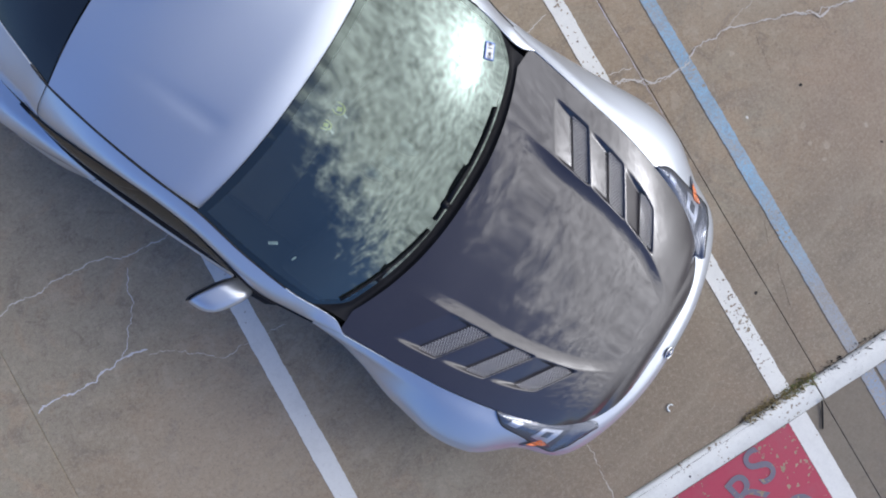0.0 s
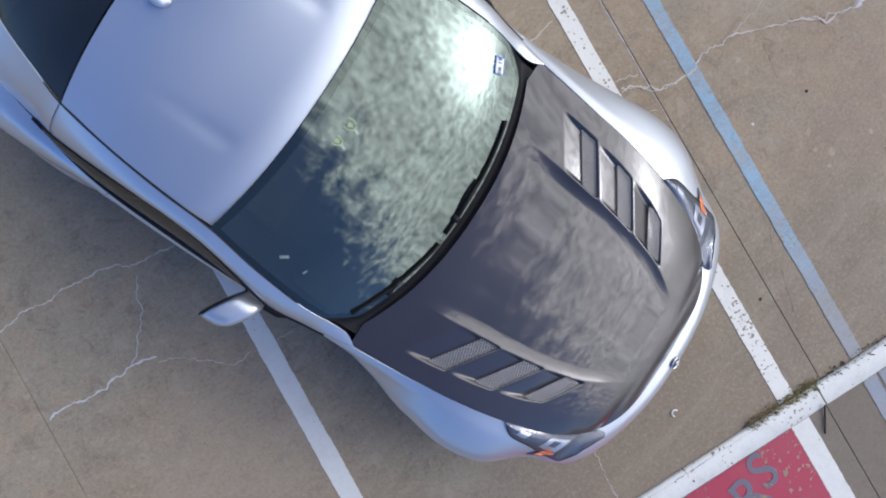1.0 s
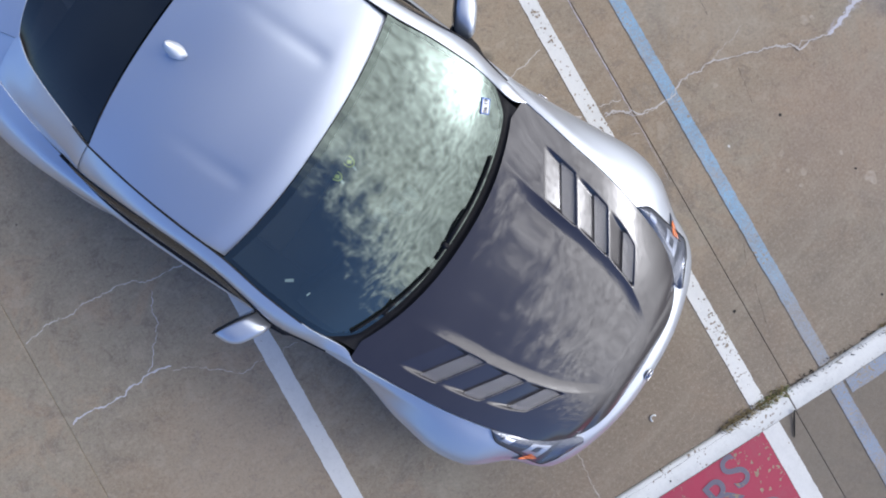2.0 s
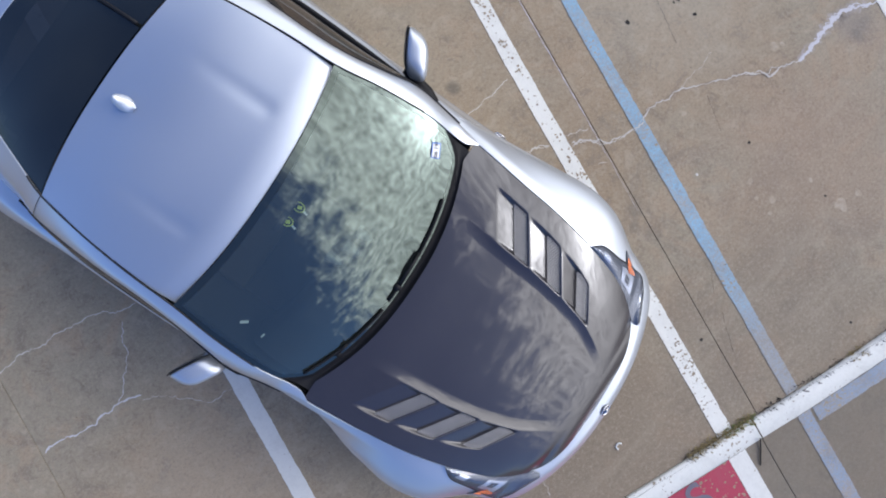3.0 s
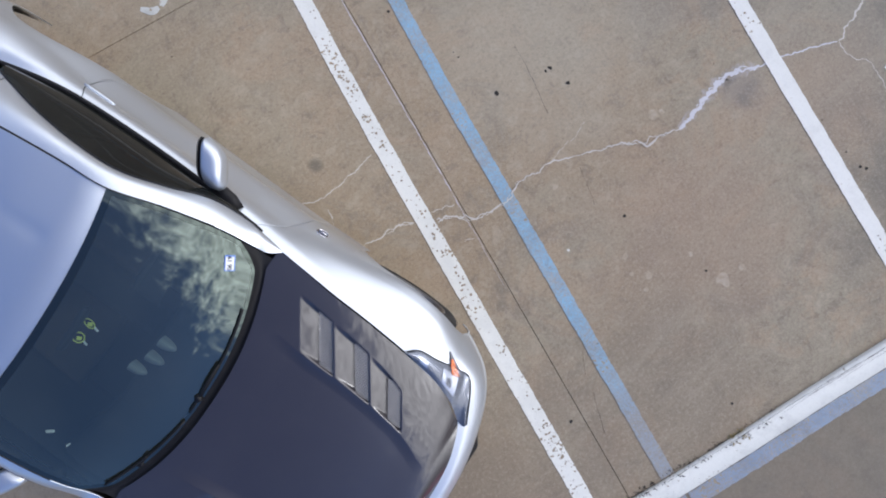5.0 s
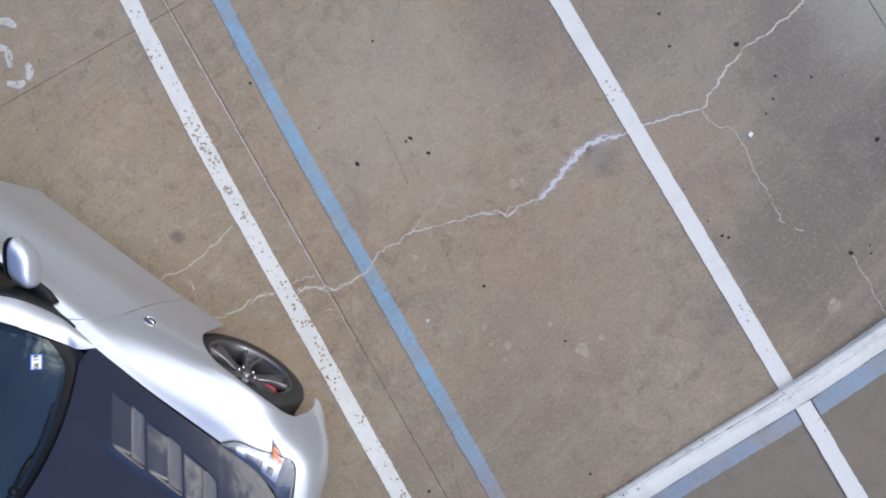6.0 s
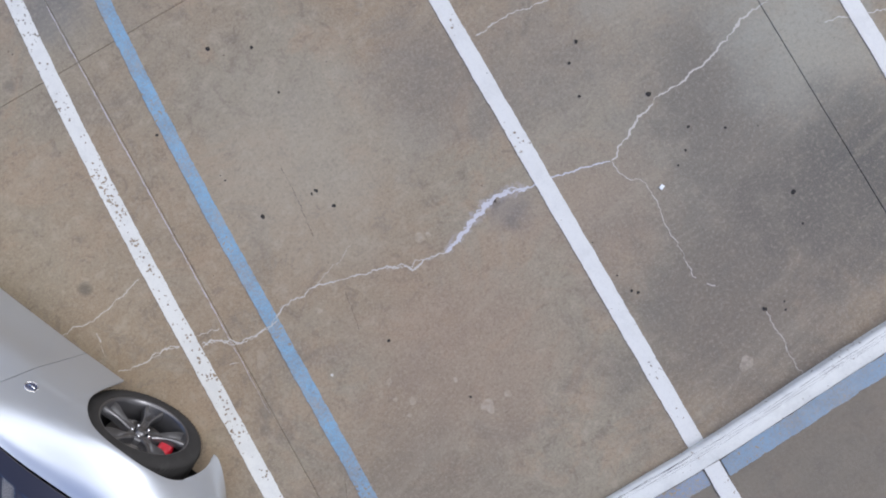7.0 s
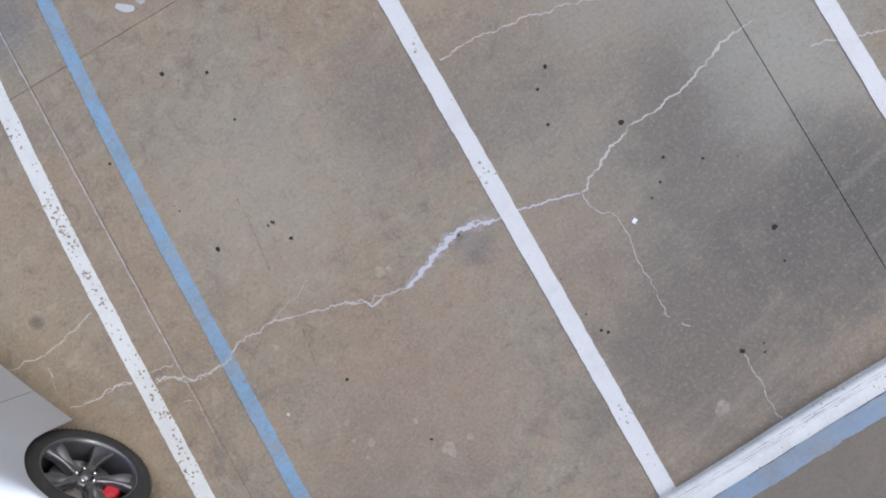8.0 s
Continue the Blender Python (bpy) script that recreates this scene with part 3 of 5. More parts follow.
def arch_end(x):
    """How far down the flank goes at x before a wheel arch cuts it."""
    for hub in (HUB_F, HUB_R):
        reach = ARCH if x > hub else ARCH_BACK
        if abs(x - hub) < reach:
            top = HUB_Z + ARCH_UP * math.sqrt(1 - ((x - hub) / reach) ** 2)
            lo, hi = 0.0, 1.0
            for _ in range(24):
                mid = (lo + hi) / 2
                lo, hi = (mid, hi) if side(x, mid).z > top else (lo, mid)
            return lo
    return 1.0


def mirror_y(rows):
    return [[Vector((p[0], -p[1], p[2])) for p in r] for r in rows]


def face_up(me):
    """Turns the faces of a pane outwards."""
    if sum(p.normal.z * p.area for p in me.polygons) < 0:
        me.flip_normals()
    return me


def rimmed(rows, f=0.05):
    """Adds a line of points close inside each edge, so that the edges stay crisp."""
    def one(line):
        line = [Vector(p) for p in line]
        return [line[0], line[0].lerp(line[1], f), *line[1:-1], line[-1].lerp(line[-2], f), line[-1]]
    rows = [one(r) for r in rows]
    return [list(r) for r in zip(*[one(c) for c in zip(*rows)])]


def panel(name, rows, mat, label="", depth=0.008, parent=None, flip=False):
    if depth:
        rows = rimmed(rows)
    v, f = grid(rows, flip)
    ob = part(name, face_up(mesh_of(name, v, f, mat)), parent or car, label)
    return thicken(ob, depth) if depth else ob


def both(name, rows, mat, label="", depth=0.008, parent=None, flip=False):
    return panel(name, rows, mat, label, depth, parent, flip), panel(name, mirror_y(rows), mat, label, depth, parent, not flip)


def flank(x_front, x_rear, n, m=26, out=0.0, cut=True):
    """Rows of the flank from x_front(s) to x_rear(s), with the arches cut out."""
    xs = [i / n for i in range(n + 1)]
    rows = []
    marks = [h + d for h in (HUB_F, HUB_R) for d in (-ARCH_BACK, ARCH)]
    f0, r0 = x_front(0), x_rear(0)
    for e in marks:
        t = (e - f0) / (r0 - f0)
        if 0 < t < 1:
            xs += [t - 0.0006, t + 0.0006]
    for t in sorted(xs):
        end = arch_end(f0 + t * (r0 - f0)) if cut else 1.0
        row = []
        for k in range(m + 1):
            s = 0.37 * k / 12 if k <= 12 else 0.37 + (end - 0.37) * (k - 12) / (m - 12)
            row.append(side(x_front(s) + t * (x_rear(s) - x_front(s)), s, out))
        rows.append(row)
    return rows


def door_front(s):
    return -0.172 + 0.165 * math.sin(math.pi / 2 * min(1.0, s / 0.62))


def door_rear(s):
    return -1.20 - 0.10 * ease(s, 0.0, 0.5) + 0.14 * ease(s, 0.5, 1.0)


G = 0.0025
both("front_wing", flank(lambda s: 1.03 - 0.0005, lambda s: door_front(s) + G, 70), SILVER, flip=True)
both("door", flank(lambda s: door_front(s) - G, lambda s: door_rear(s) + G, 40), SILVER, flip=True)
both("rear_wing", flank(lambda s: door_rear(s) - G, lambda s: -2.45, 70), SILVER, flip=True)
both("inner_body", flank(lambda s: 1.0, lambda s: -2.42, 90, 26, -0.018), SEAM, depth=0, flip=True)

# front bumper: sections from the middle round to the wing
BUMPER = [
    [(1.362, 0.0, 0.700), (1.415, 0.0, 0.682), (1.455, 0.0, 0.63), (1.472, 0.0, 0.53), (1.466, 0.0, 0.36), (1.42, 0.0, 0.17)],
    [(1.345, 0.25, 0.700), (1.398, 0.256, 0.682), (1.438, 0.262, 0.63), (1.456, 0.266, 0.53), (1.45, 0.266, 0.36), (1.40, 0.26, 0.17)],
    [(1.268, 0.482, 0.700), (1.315, 0.51, 0.682), (1.362, 0.535, 0.63), (1.382, 0.548, 0.53), (1.378, 0.55, 0.36), (1.33, 0.53, 0.17)],
    [(1.155, 0.560, 0.745), (1.205, 0.655, 0.70), (1.255, 0.712, 0.64), (1.275, 0.735, 0.54), (1.27, 0.735, 0.36), (1.21, 0.70, 0.17)],
]
BUMPER.append([tuple(2.0 * side(1.03, k / 5) - side(0.98, k / 5)) for k in range(6)])
BUMPER.append([tuple(side(1.03, k / 5)) for k in range(6)])


def bumper(q, s):
    return along([along(sec, s) for sec in BUMPER], q)


rows = [[bumper(abs(i) / 40, k / 24) * 1.0 for k in range(25)] for i in range(-40, 41)]
rows = [[Vector((p.x, math.copysign(p.y, i), p.z)) for p in r] for i, r in zip(range(-40, 41), rows)]
for _ in range(16):   # eases the turn into the wings
    rows = rows[:2] + [[0.25 * a + 0.5 * b + 0.25 * c for a, b, c in zip(rows[i - 1], rows[i], rows[i + 1])] for i in range(2, 79)] + rows[79:]
for r in rows:   # the arch's front edge runs on into the bumper
    for p in r:
        reach = 1 - ((p.z - HUB_Z) / ARCH_UP) ** 2
        if reach > 0 and abs(p.y) > 0.6:
            p.x = max(p.x, HUB_F + ARCH * math.sqrt(reach))
BUMPER_NET = rows[40:]
panel("front_bumper", rows, SILVER, flip=False)
bm = bmesh.new()
box(bm, (1.40, -0.36, 0.24), (1.478, 0.36, 0.47), 0.03)
part("grille", bm_mesh("grille", bm, TRIM), car, "black grille mouth in the bumper")

# bonnet
HOOD_W = [(0.0, 0.738), (0.3, 0.722), (0.53, 0.702), (0.81, 0.659), (1.06, 0.600), (1.262, 0.478)]
HOOD_MID = [(0.0, 0.985), (0.3, 0.980), (0.6, 0.955), (0.9, 0.900), (1.15, 0.828), (1.28, 0.782), (1.32, 0.752), (1.357, 0.700)]
HOOD_EDGE = [(0.0, 0.957), (0.3, 0.940), (0.55, 0.914), (0.8, 0.860), (1.03, 0.790), (1.15, 0.756), (1.222, 0.735), (1.262, 0.697)]
VENTS = [(0.648, 0.757, 0.838), (0.850, 0.959, 1.040), (1.052, 1.148, 1.228)]   # ramp begins, mesh begins, mesh ends, along a slanted axis


def hood_pocket(x, y):
    """Depth of the vent pockets: three ramps, each ending in an opening."""
    a = abs(y)
    outer = spline([(0.15, 0.645), (0.455, 0.611), (0.70, 0.562), (0.86, 0.510), (1.0, 0.44)], x)[0]
    inner = spline([(0.25, 0.425), (0.47, 0.408), (0.70, 0.384), (0.92, 0.345), (1.0, 0.325)], x)[0]
    inside = ease(a, inner - 0.006, inner + 0.010) * ease(-a, -outer - 0.004, -outer + 0.018)
    if inside <= 0:
        return 0.0
    w = x + 0.68 * a
    for start, mesh, end in VENTS:
        if start < w < end:
            return -inside * (0.024 * min(1.0, (w - start) / (mesh - start)) if w < mesh else 0.030 * ease(-w, -end, -end + 0.006))
    return 0.0


def hood_z(x, y, half):
    q = min(1.0, abs(y) / half)
    mid = spline(HOOD_MID, x)[0]
    edge = spline(HOOD_EDGE, min(1.262, x))[0]
    z = mid + (edge - mid) * q**2.6
    crease = spline([(0.10, 0.432), (0.41, 0.406), (0.68, 0.384), (0.945, 0.333), (1.077, 0.282), (1.2, 0.222), (1.35, 0.2)], x)[0]
    d = min(1.0, max(0.0, (crease - abs(y)) / 0.058))
    reach = ease(x, 0.14, 0.46) * ease(-x, -1.26, -1.02)
    return z + (0.008 - 0.017 * d * (1.6 - 0.6 * d)) * reach


def hood_half(p):
    return spline(HOOD_W, p * 1.262)[0]


def hood_point(p, q, pocket=True):
    half = hood_half(p)
    y = q * half
    rear = max(0.012, 0.151 - 0.168 * (1.07 * abs(q)) ** 2.3)
    front = 1.357 - 0.095 * abs(q) ** 2.6
    x = rear + p * (front - rear)
    return Vector((x, y, hood_z(x, y, half) + (hood_pocket(x, y) if pocket else 0)))


NP, NQ = 190, 280
rows = [[hood_point(i / NP, -1 + 2 * j / NQ) for j in range(NQ + 1)] for i in range(NP + 1)]
bonnet = panel("bonnet", rows, CARBON, "black carbon-fibre bonnet with a hollow middle and six vents", 0.010, flip=True)


def vent_mesh(mesh, end, sign):
    """A patch of crossed wires over one vent opening."""
    bm = bmesh.new()
    mid = 0.5 * (mesh + end)

    def spot(w, a):
        x = w - 0.68 * a
        return Vector((x, sign * a, hood_z(x, a, 0.72) - 0.014))

    lo, hi = None, None
    for k in range(200):
        a = 0.30 + k * 0.002
        x = mid - 0.68 * a
        outer = spline([(0.15, 0.645), (0.455, 0.611), (0.70, 0.562), (0.86, 0.510), (1.0, 0.44)], x)[0]
        inner = spline([(0.25, 0.425), (0.47, 0.408), (0.70, 0.384), (0.92, 0.345), (1.0, 0.325)], x)[0]
        if inner <= a <= outer:
            lo, hi = (a if lo is None else lo), a
    span, wide = hi - lo, end - mesh

    def wire(p, q):
        d = (q - p).normalized()
        n = Vector((-d.y, d.x, 0)).normalized() * 0.0011
        vs = [bm.verts.new(c) for c in (p + n, p - n, q - n, q + n)]
        up = [bm.verts.new(v.co + Vector((0, 0, 0.0014))) for v in vs]
        bm.faces.new(up)
        for k in range(4):
            bm.faces.new((vs[k], vs[(k + 1) % 4], up[(k + 1) % 4], up[k]))

    step, k = 0.0125, 0
    for slant in (1, -1):
        c = -wide if slant > 0 else 0.0
        while c < span + (0 if slant > 0 else wide):
            a0, a1 = c, c + slant * wide
            t0, t1 = 0.0, 1.0
            for bound, keep in ((0.0, 1), (span, -1)):
                f0, f1 = keep * (a0 - bound), keep * (a1 - bound)
                if f0 < 0 and f1 < 0:
                    t1 = -1
                elif f0 < 0:
                    t0 = max(t0, f0 / (f0 - f1))
                elif f1 < 0:
                    t1 = min(t1, f0 / (f0 - f1))
            if t1 > t0 + 0.02:
                wire(spot(mesh + t0 * wide, lo + a0 + t0 * (a1 - a0)), spot(mesh + t1 * wide, lo + a0 + t1 * (a1 - a0)))
            c += step
    return bm_mesh("vent_mesh", bm, WIRE)


for sign in (1, -1):
    for start, mesh, end in VENTS:
        part("vent_mesh", vent_mesh(mesh, end, sign), bonnet, "grey wire mesh in a bonnet vent", False)
bmp = bmesh.new()
box(bmp, (1.292, 0.085, 0.722), (1.317, 0.121, 0.752), 0.004)
part("washer_nozzle", bm_mesh("washer_nozzle", bmp, TRIM), bonnet)

# cowl and windscreen
WS_SIDE = [(0.0, -0.062, 0.690, 1.002), (0.28, -0.228, 0.695, 1.092), (0.62, -0.458, 0.662, 1.196), (1.0, -0.672, 0.612, 1.286)]


def screen(p, q, lift=0.0):
    """The windscreen: p from the cowl to the roof, q across."""
    x, y, z = spline(WS_SIDE, p)
    a = abs(q)
    bow = 0.168 * (1 - p) + 0.072 * p
    crown = -0.022 * (1 - p) + 0.022 * p + 0.012 * math.sin(math.pi * p)
    return Vector((x + bow * (1 - a**2.3), y * q, z + crown * (1 - a**2.2) + lift))


def screen_corner(p, q):
    """Rounds the lower corners of the glass."""
    a = abs(q)
    cut = max(0.0, a - 0.86) / 0.14
    return screen(p + (1 - p) * 0.13 * cut**2, q)


rows = [[screen_corner(i / 80, -1 + 2 * j / 120) for j in range(121)] for i in range(81)]
v, f = grid(rows)
me = face_up(mesh_of("windscreen", v, f, WINDSCREEN))
me.materials.append(SCREEN_BORDER)
for n, poly in enumerate(me.polygons):
    i, j = divmod(n, 120)
    if i < 2 or i >= 76 or j < 2 or j >= 118 or (i / 5) ** 2 + (min(j, 119 - j) / 7) ** 2 < 1:
        poly.material_index = 1
windscreen = part("windscreen", me, car, "sloping windscreen mirroring clouds, with a black border")
windscreen.visible_shadow = False

rows = []
for k in range(7):
    t = k / 6
    row = []
    for j in range(81):
        q = -1 + 2 * j / 80
        a, b = hood_point(0, q * 0.935, False), screen_corner(0, q)
        low = Vector((0, 0, -0.020 * math.sin(math.pi * t) - 0.004))
        row.append(a.lerp(b, t) + low)
    rows.append(row)
panel("cowl", rows, TRIM, "black plastic cowl and rubber seal", 0.006, flip=True)


def tube(name, points, radius, mat, parent=None, label="", sides=6, flat=1.0):
    """A bar along the points."""
    rows = []
    for k, p in enumerate(points):
        d = (Vector(points[min(k + 1, len(points) - 1)]) - Vector(points[max(k - 1, 0)])).normalized()
        n = Vector((-d.y, d.x, 0))
        n = n.normalized() if n.length > 1e-6 else Vector((1, 0, 0))
        u = d.cross(n)
        r = radius[k] if isinstance(radius, (list, tuple)) else radius
        rows.append([Vector(p) + r * (math.cos(a) * n + flat * math.sin(a) * u) for a in [2 * math.pi * i / sides for i in range(sides + 1)]])
    v, f = grid(rows)
    nr = len(rows)
    f += [tuple(range(sides - 1, -1, -1)), tuple((nr - 1) * (sides + 1) + i for i in range(sides))]
    return part(name, mesh_of(name, v, f, mat), parent or car, label)


def wiper(q0, q1, p0, p1, pivot_q):
    blade = tube("wiper", [screen(p0 + (p1 - p0) * k / 12, q0 + (q1 - q0) * k / 12, 0.012) for k in range(13)], 0.0055, TRIM, None, "black windscreen wiper", 6, 1.4)
    mid = screen((p0 + p1) / 2, (q0 + q1) / 2, 0.026)
    base = hood_point(0, pivot_q, False) + Vector((-0.06, 0, 0.012))
    tube("wiper_arm", [base, base.lerp(mid, 0.5) + Vector((0, 0, 0.010)), mid], [0.011, 0.008, 0.006], TRIM, blade)
    tube("wiper_pivot", [base - Vector((0, 0, 0.02)), base + Vector((0.0, 0, 0.012))], 0.018, TRIM, blade, "", 10)


wiper(0.62, -0.17, 0.022, 0.018, -0.05)
wiper(-0.24, -0.90, 0.010, 0.045, -0.62)

# roof, its grooves and the side rails
ROOF_SIDE = [(0.0, -0.675, 0.612, 1.306), (0.3, -0.90, 0.602, 1.296), (0.65, -1.15, 0.582, 1.292), (1.0, -1.405, 0.555, 1.268)]


def roof(p, q):
    x, y, z = spline(ROOF_SIDE, p)
    a = abs(q)
    x += (0.072 * (1 - p) - 0.035 * p) * (1 - a**2.2)
    yy = y * q
    z += (0.036 + 0.008 * ease(p, 0.0, 0.5) * ease(-p, -1.0, -0.6)) * (1 - a**2.4)
    z -= 0.026 * max(0.0, 1 - p / 0.5) ** 2 + 0.022 * max(0.0, 1 - p / 0.16) ** 2
    for g in (-0.305, 0.305):
        z -= 0.0042 * math.exp(-(((yy - g) / 0.035) ** 2)) * ease(p, 0.14, 0.22) * ease(-p, -0.85, -0.20)
    return Vector((x, yy, z))


rows = [[roof(0.004 + 0.99 * i / 40, -0.996 + 1.992 * j / 70) for j in range(71)] for i in range(41)]
panel("roof", rows, SILVER, flip=True)

RAIL_IN = [(-2.04, 0.37, 1.070), (-1.92, 0.445, 1.105), (-1.75, 0.492, 1.16), (-1.58, 0.525, 1.215), (-1.405, 0.557, 1.268), (-1.15, 0.586, 1.292), (-0.90, 0.606, 1.296), (-0.675, 0.616, 1.288), (-0.458, 0.667, 1.196), (-0.235, 0.701, 1.092), (-0.085, 0.702, 1.008), (-0.02, 0.706, 0.985), (0.035, 0.741, 0.953)]
RAIL_OUT = [(-2.04, 0.63, 1.02), (-1.92, 0.67, 1.02), (-1.75, 0.718, 1.008), (-1.58, 0.735, 1.03), (-1.43, 0.728, 1.095), (-1.15, 0.700, 1.185), (-0.90, 0.684, 1.215), (-0.70, 0.692, 1.215), (-0.52, 0.738, 1.150), (-0.36, 0.785, 1.06), (-0.20, 0.782, 0.975), (-0.08, 0.765, 0.958), (0.037, 0.744, 0.952)]


def rail(t, w):
    """The painted rail over the side window, w from the roof seam outward."""
    a, b = along(RAIL_IN, t), along(RAIL_OUT, t)
    m = a.lerp(b, w)
    n = Vector((0, b.z - a.z, -(b.y - a.y))).normalized() * -1
    full = min(1.0, (b - a).length / 0.12)
    return m + full * abs(n.y) * Vector((0, 0.035, 0)) * math.sin(math.pi * w) + full * Vector((0, 0, 0.012 * math.sin(math.pi * w)))


rows = [[rail(t / 90, w / 10) for w in range(11)] for t in range(91)]
both("roof_rail", rows, SILVER, "silver roof pillar and rail", 0.008)

# side windows between rail and door
def side_window(t, w):
    x, y, z = along(RAIL_OUT, t)
    top = Vector((x, y - 0.004, z - 0.004))
    bx = x - 0.02 * (1 - t)
    low = side(bx, 0.0) + Vector((0, -0.012, -0.002))
    m = top.lerp(low, w)
    return m + Vector((0, 0.020 * math.sin(math.pi * w), 0.006 * math.sin(math.pi * w)))


T0, T1 = 0.275, 0.90
rows = [[side_window(T0 + (T1 - T0) * i / 50, k / 8) for k in range(9)] for i in range(51)]
for ob in both("side_window", rows, DARK_GLASS, "dark tinted side window", 0):
    ob.visible_shadow = False
for s in (1, -1):
    tube("window_seal", [Vector((p.x, s * (p.y - 0.004), p.z + 0.004)) for p in (side(-1.62 + 1.46 * k / 40, 0.0) for k in range(41))], 0.011, TRIM, None, "black rubber window seal")
    tube("quarter_trim", [Vector((p.x, s * (p.y + 0.003), p.z)) for p in (along(RAIL_OUT, T0 + (T1 - T0) * k / 40) for k in range(41))], 0.005, TRIM)
    tube("roof_seam", [Vector((p.x, s * p.y, p.z - 0.002)) for p in (along(RAIL_IN, 0.28 + 0.46 * k / 40) for k in range(41))], 0.0035, SEAM)

for s in (1, -1):   # seam between roof rail and rear quarter
    tube("quarter_seam", [Vector((p.x - 0.02 * k / 10, s * p.y, p.z + 0.0015)) for k, p in ((k, rail(0.333, k / 10)) for k in range(11))], 0.0012, SEAM)

# hatch glass, tail and rear bumper
HATCH = [(0.0, -1.412, 0.552, 1.262), (0.35, -1.63, 0.512, 1.196), (0.7, -1.84, 0.468, 1.128), (1.0, -2.02, 0.395, 1.072)]


def hatch(p, q, lift=0.0):
    x, y, z = spline(HATCH, p)
    a = abs(q)
    return Vector((x - (0.036 + 0.035 * p) * (1 - a**2.2), y * q, z + (0.036 - 0.01 * p) * (1 - a**2.2) + lift))


rows = [[hatch(i / 30, -1 + 2 * j / 40) for j in range(41)] for i in range(31)]
hatch_glass = panel("hatch_glass", rows, HATCH_GLASS, "dark tinted hatch window", 0, flip=True)
hatch_glass.visible_shadow = False
tube("rear_wiper", [hatch(0.95 - 0.92 * k / 10, 0.66 - 0.12 * k / 10, 0.012) for k in range(11)], [0.012] * 3 + [0.008] * 8, TRIM, None, "black wiper on the hatch window")

TAIL_IN = lambda q: hatch(1.0, q)


def tail(q, t):
    a = abs(q)
    top = hatch(1.012, q)
    out = Vector((-2.45 - 0.14 * (1 - a**2), 0.52 * q * 1.0, 0.985 + 0.02 * (1 - a)))
    return top.lerp(out, t) + Vector((0, 0, 0.015 * math.sin(math.pi * t)))


panel("tailgate", [[tail(-1 + 2 * j / 40, k / 12) for k in range(13)] for j in range(41)], SILVER, flip=True)
rows = []
for k in range(13):
    t = k / 12
    rows.append([along([hatch(1.0, 1.0) + Vector((-0.004, 0.004, 0)), tail(1.0, 1.0) + Vector((0, 0.004, 0))], t).lerp(side(-2.04 - 0.41 * t, 0.0), w / 8) for w in range(9)])
both("rear_deck", rows, SILVER)
REAR = [[tuple(tail(0.0, 1.0)), (-2.70, 0, 0.88), (-2.72, 0, 0.70), (-2.72, 0, 0.48), (-2.64, 0, 0.24)],
        [tuple(tail(0.6, 1.0)), (-2.66, 0.36, 0.88), (-2.68, 0.38, 0.70), (-2.68, 0.38, 0.48), (-2.60, 0.36, 0.24)],
        [tuple(tail(1.0, 1.0)), (-2.58, 0.60, 0.90), (-2.60, 0.66, 0.72), (-2.60, 0.66, 0.48), (-2.54, 0.62, 0.24)],
        [tuple(side(-2.45, s)) for s in (0, 0.3, 0.6, 0.8, 1.0)]]
rows = []
for i in range(-24, 25):
    rows.append([(lambda p: Vector((p.x, math.copysign(p.y, i), p.z)))(along([along(sec, k / 14) for sec in REAR], abs(i) / 24)) for k in range(15)])
panel("rear_bumper", rows, SILVER, flip=True)

# shark-fin aerial
rows = []
for i in range(13):
    t = i / 12
    x = -1.245 - 0.092 * t
    w, h = 0.031 * math.sin(math.pi * min(1, 0.10 + 0.72 * t)) + 0.002, 0.064 * ease(t, 0.0, 0.9) * (1 - 0.6 * ease(t, 0.88, 1.0))
    base = roof(0.76, 0).z - 0.004
    rows.append([Vector((x, w * math.cos(a), base + 0.004 + max(0.004, h) * math.sin(a))) for a in [math.pi * k / 10 for k in range(11)]])
panel("aerial", rows, SILVER, "silver shark-fin aerial", 0)

# headlamps
LAMP_IN = [(0.792, 0.664), (0.90, 0.641), (1.03, 0.609), (1.155, 0.555), (1.255, 0.484), (1.298, 0.472)]
LAMP_OUT = [(0.800, 0.676), (0.860, 0.712), (0.98, 0.712), (1.10, 0.718), (1.195, 0.690), (1.310, 0.490)]


def skin(x, y):
    """Height of wing and bumper at a plan point near the headlamp."""
    if x <= 1.03:
        lo, hi = 0.0, 0.6
        for _ in range(20):
            mid = (lo + hi) / 2
            lo, hi = (mid, hi) if side(x, mid).y < y else (lo, mid)
        return side(x, lo).z
    best = None
    for i in range(12, 41):
        for k in range(0, 14):
            p = BUMPER_NET[i][k]
            d = (p.x - x) ** 2 + (p.y - y) ** 2
            if best is None or d < best[0]:
                best = (d, p.z)
    return best[1]


def lamp_point(t, w, lift):
    a, b = along([(*p, 0) for p in LAMP_IN], t), along([(*p, 0) for p in LAMP_OUT], t)
    m = a.lerp(b, w)
    za, zb = skin(a.x, a.y), skin(b.x, b.y)
    return Vector((m.x, m.y, za + (zb - za) * w + 0.012 * math.sin(math.pi * w) + lift))


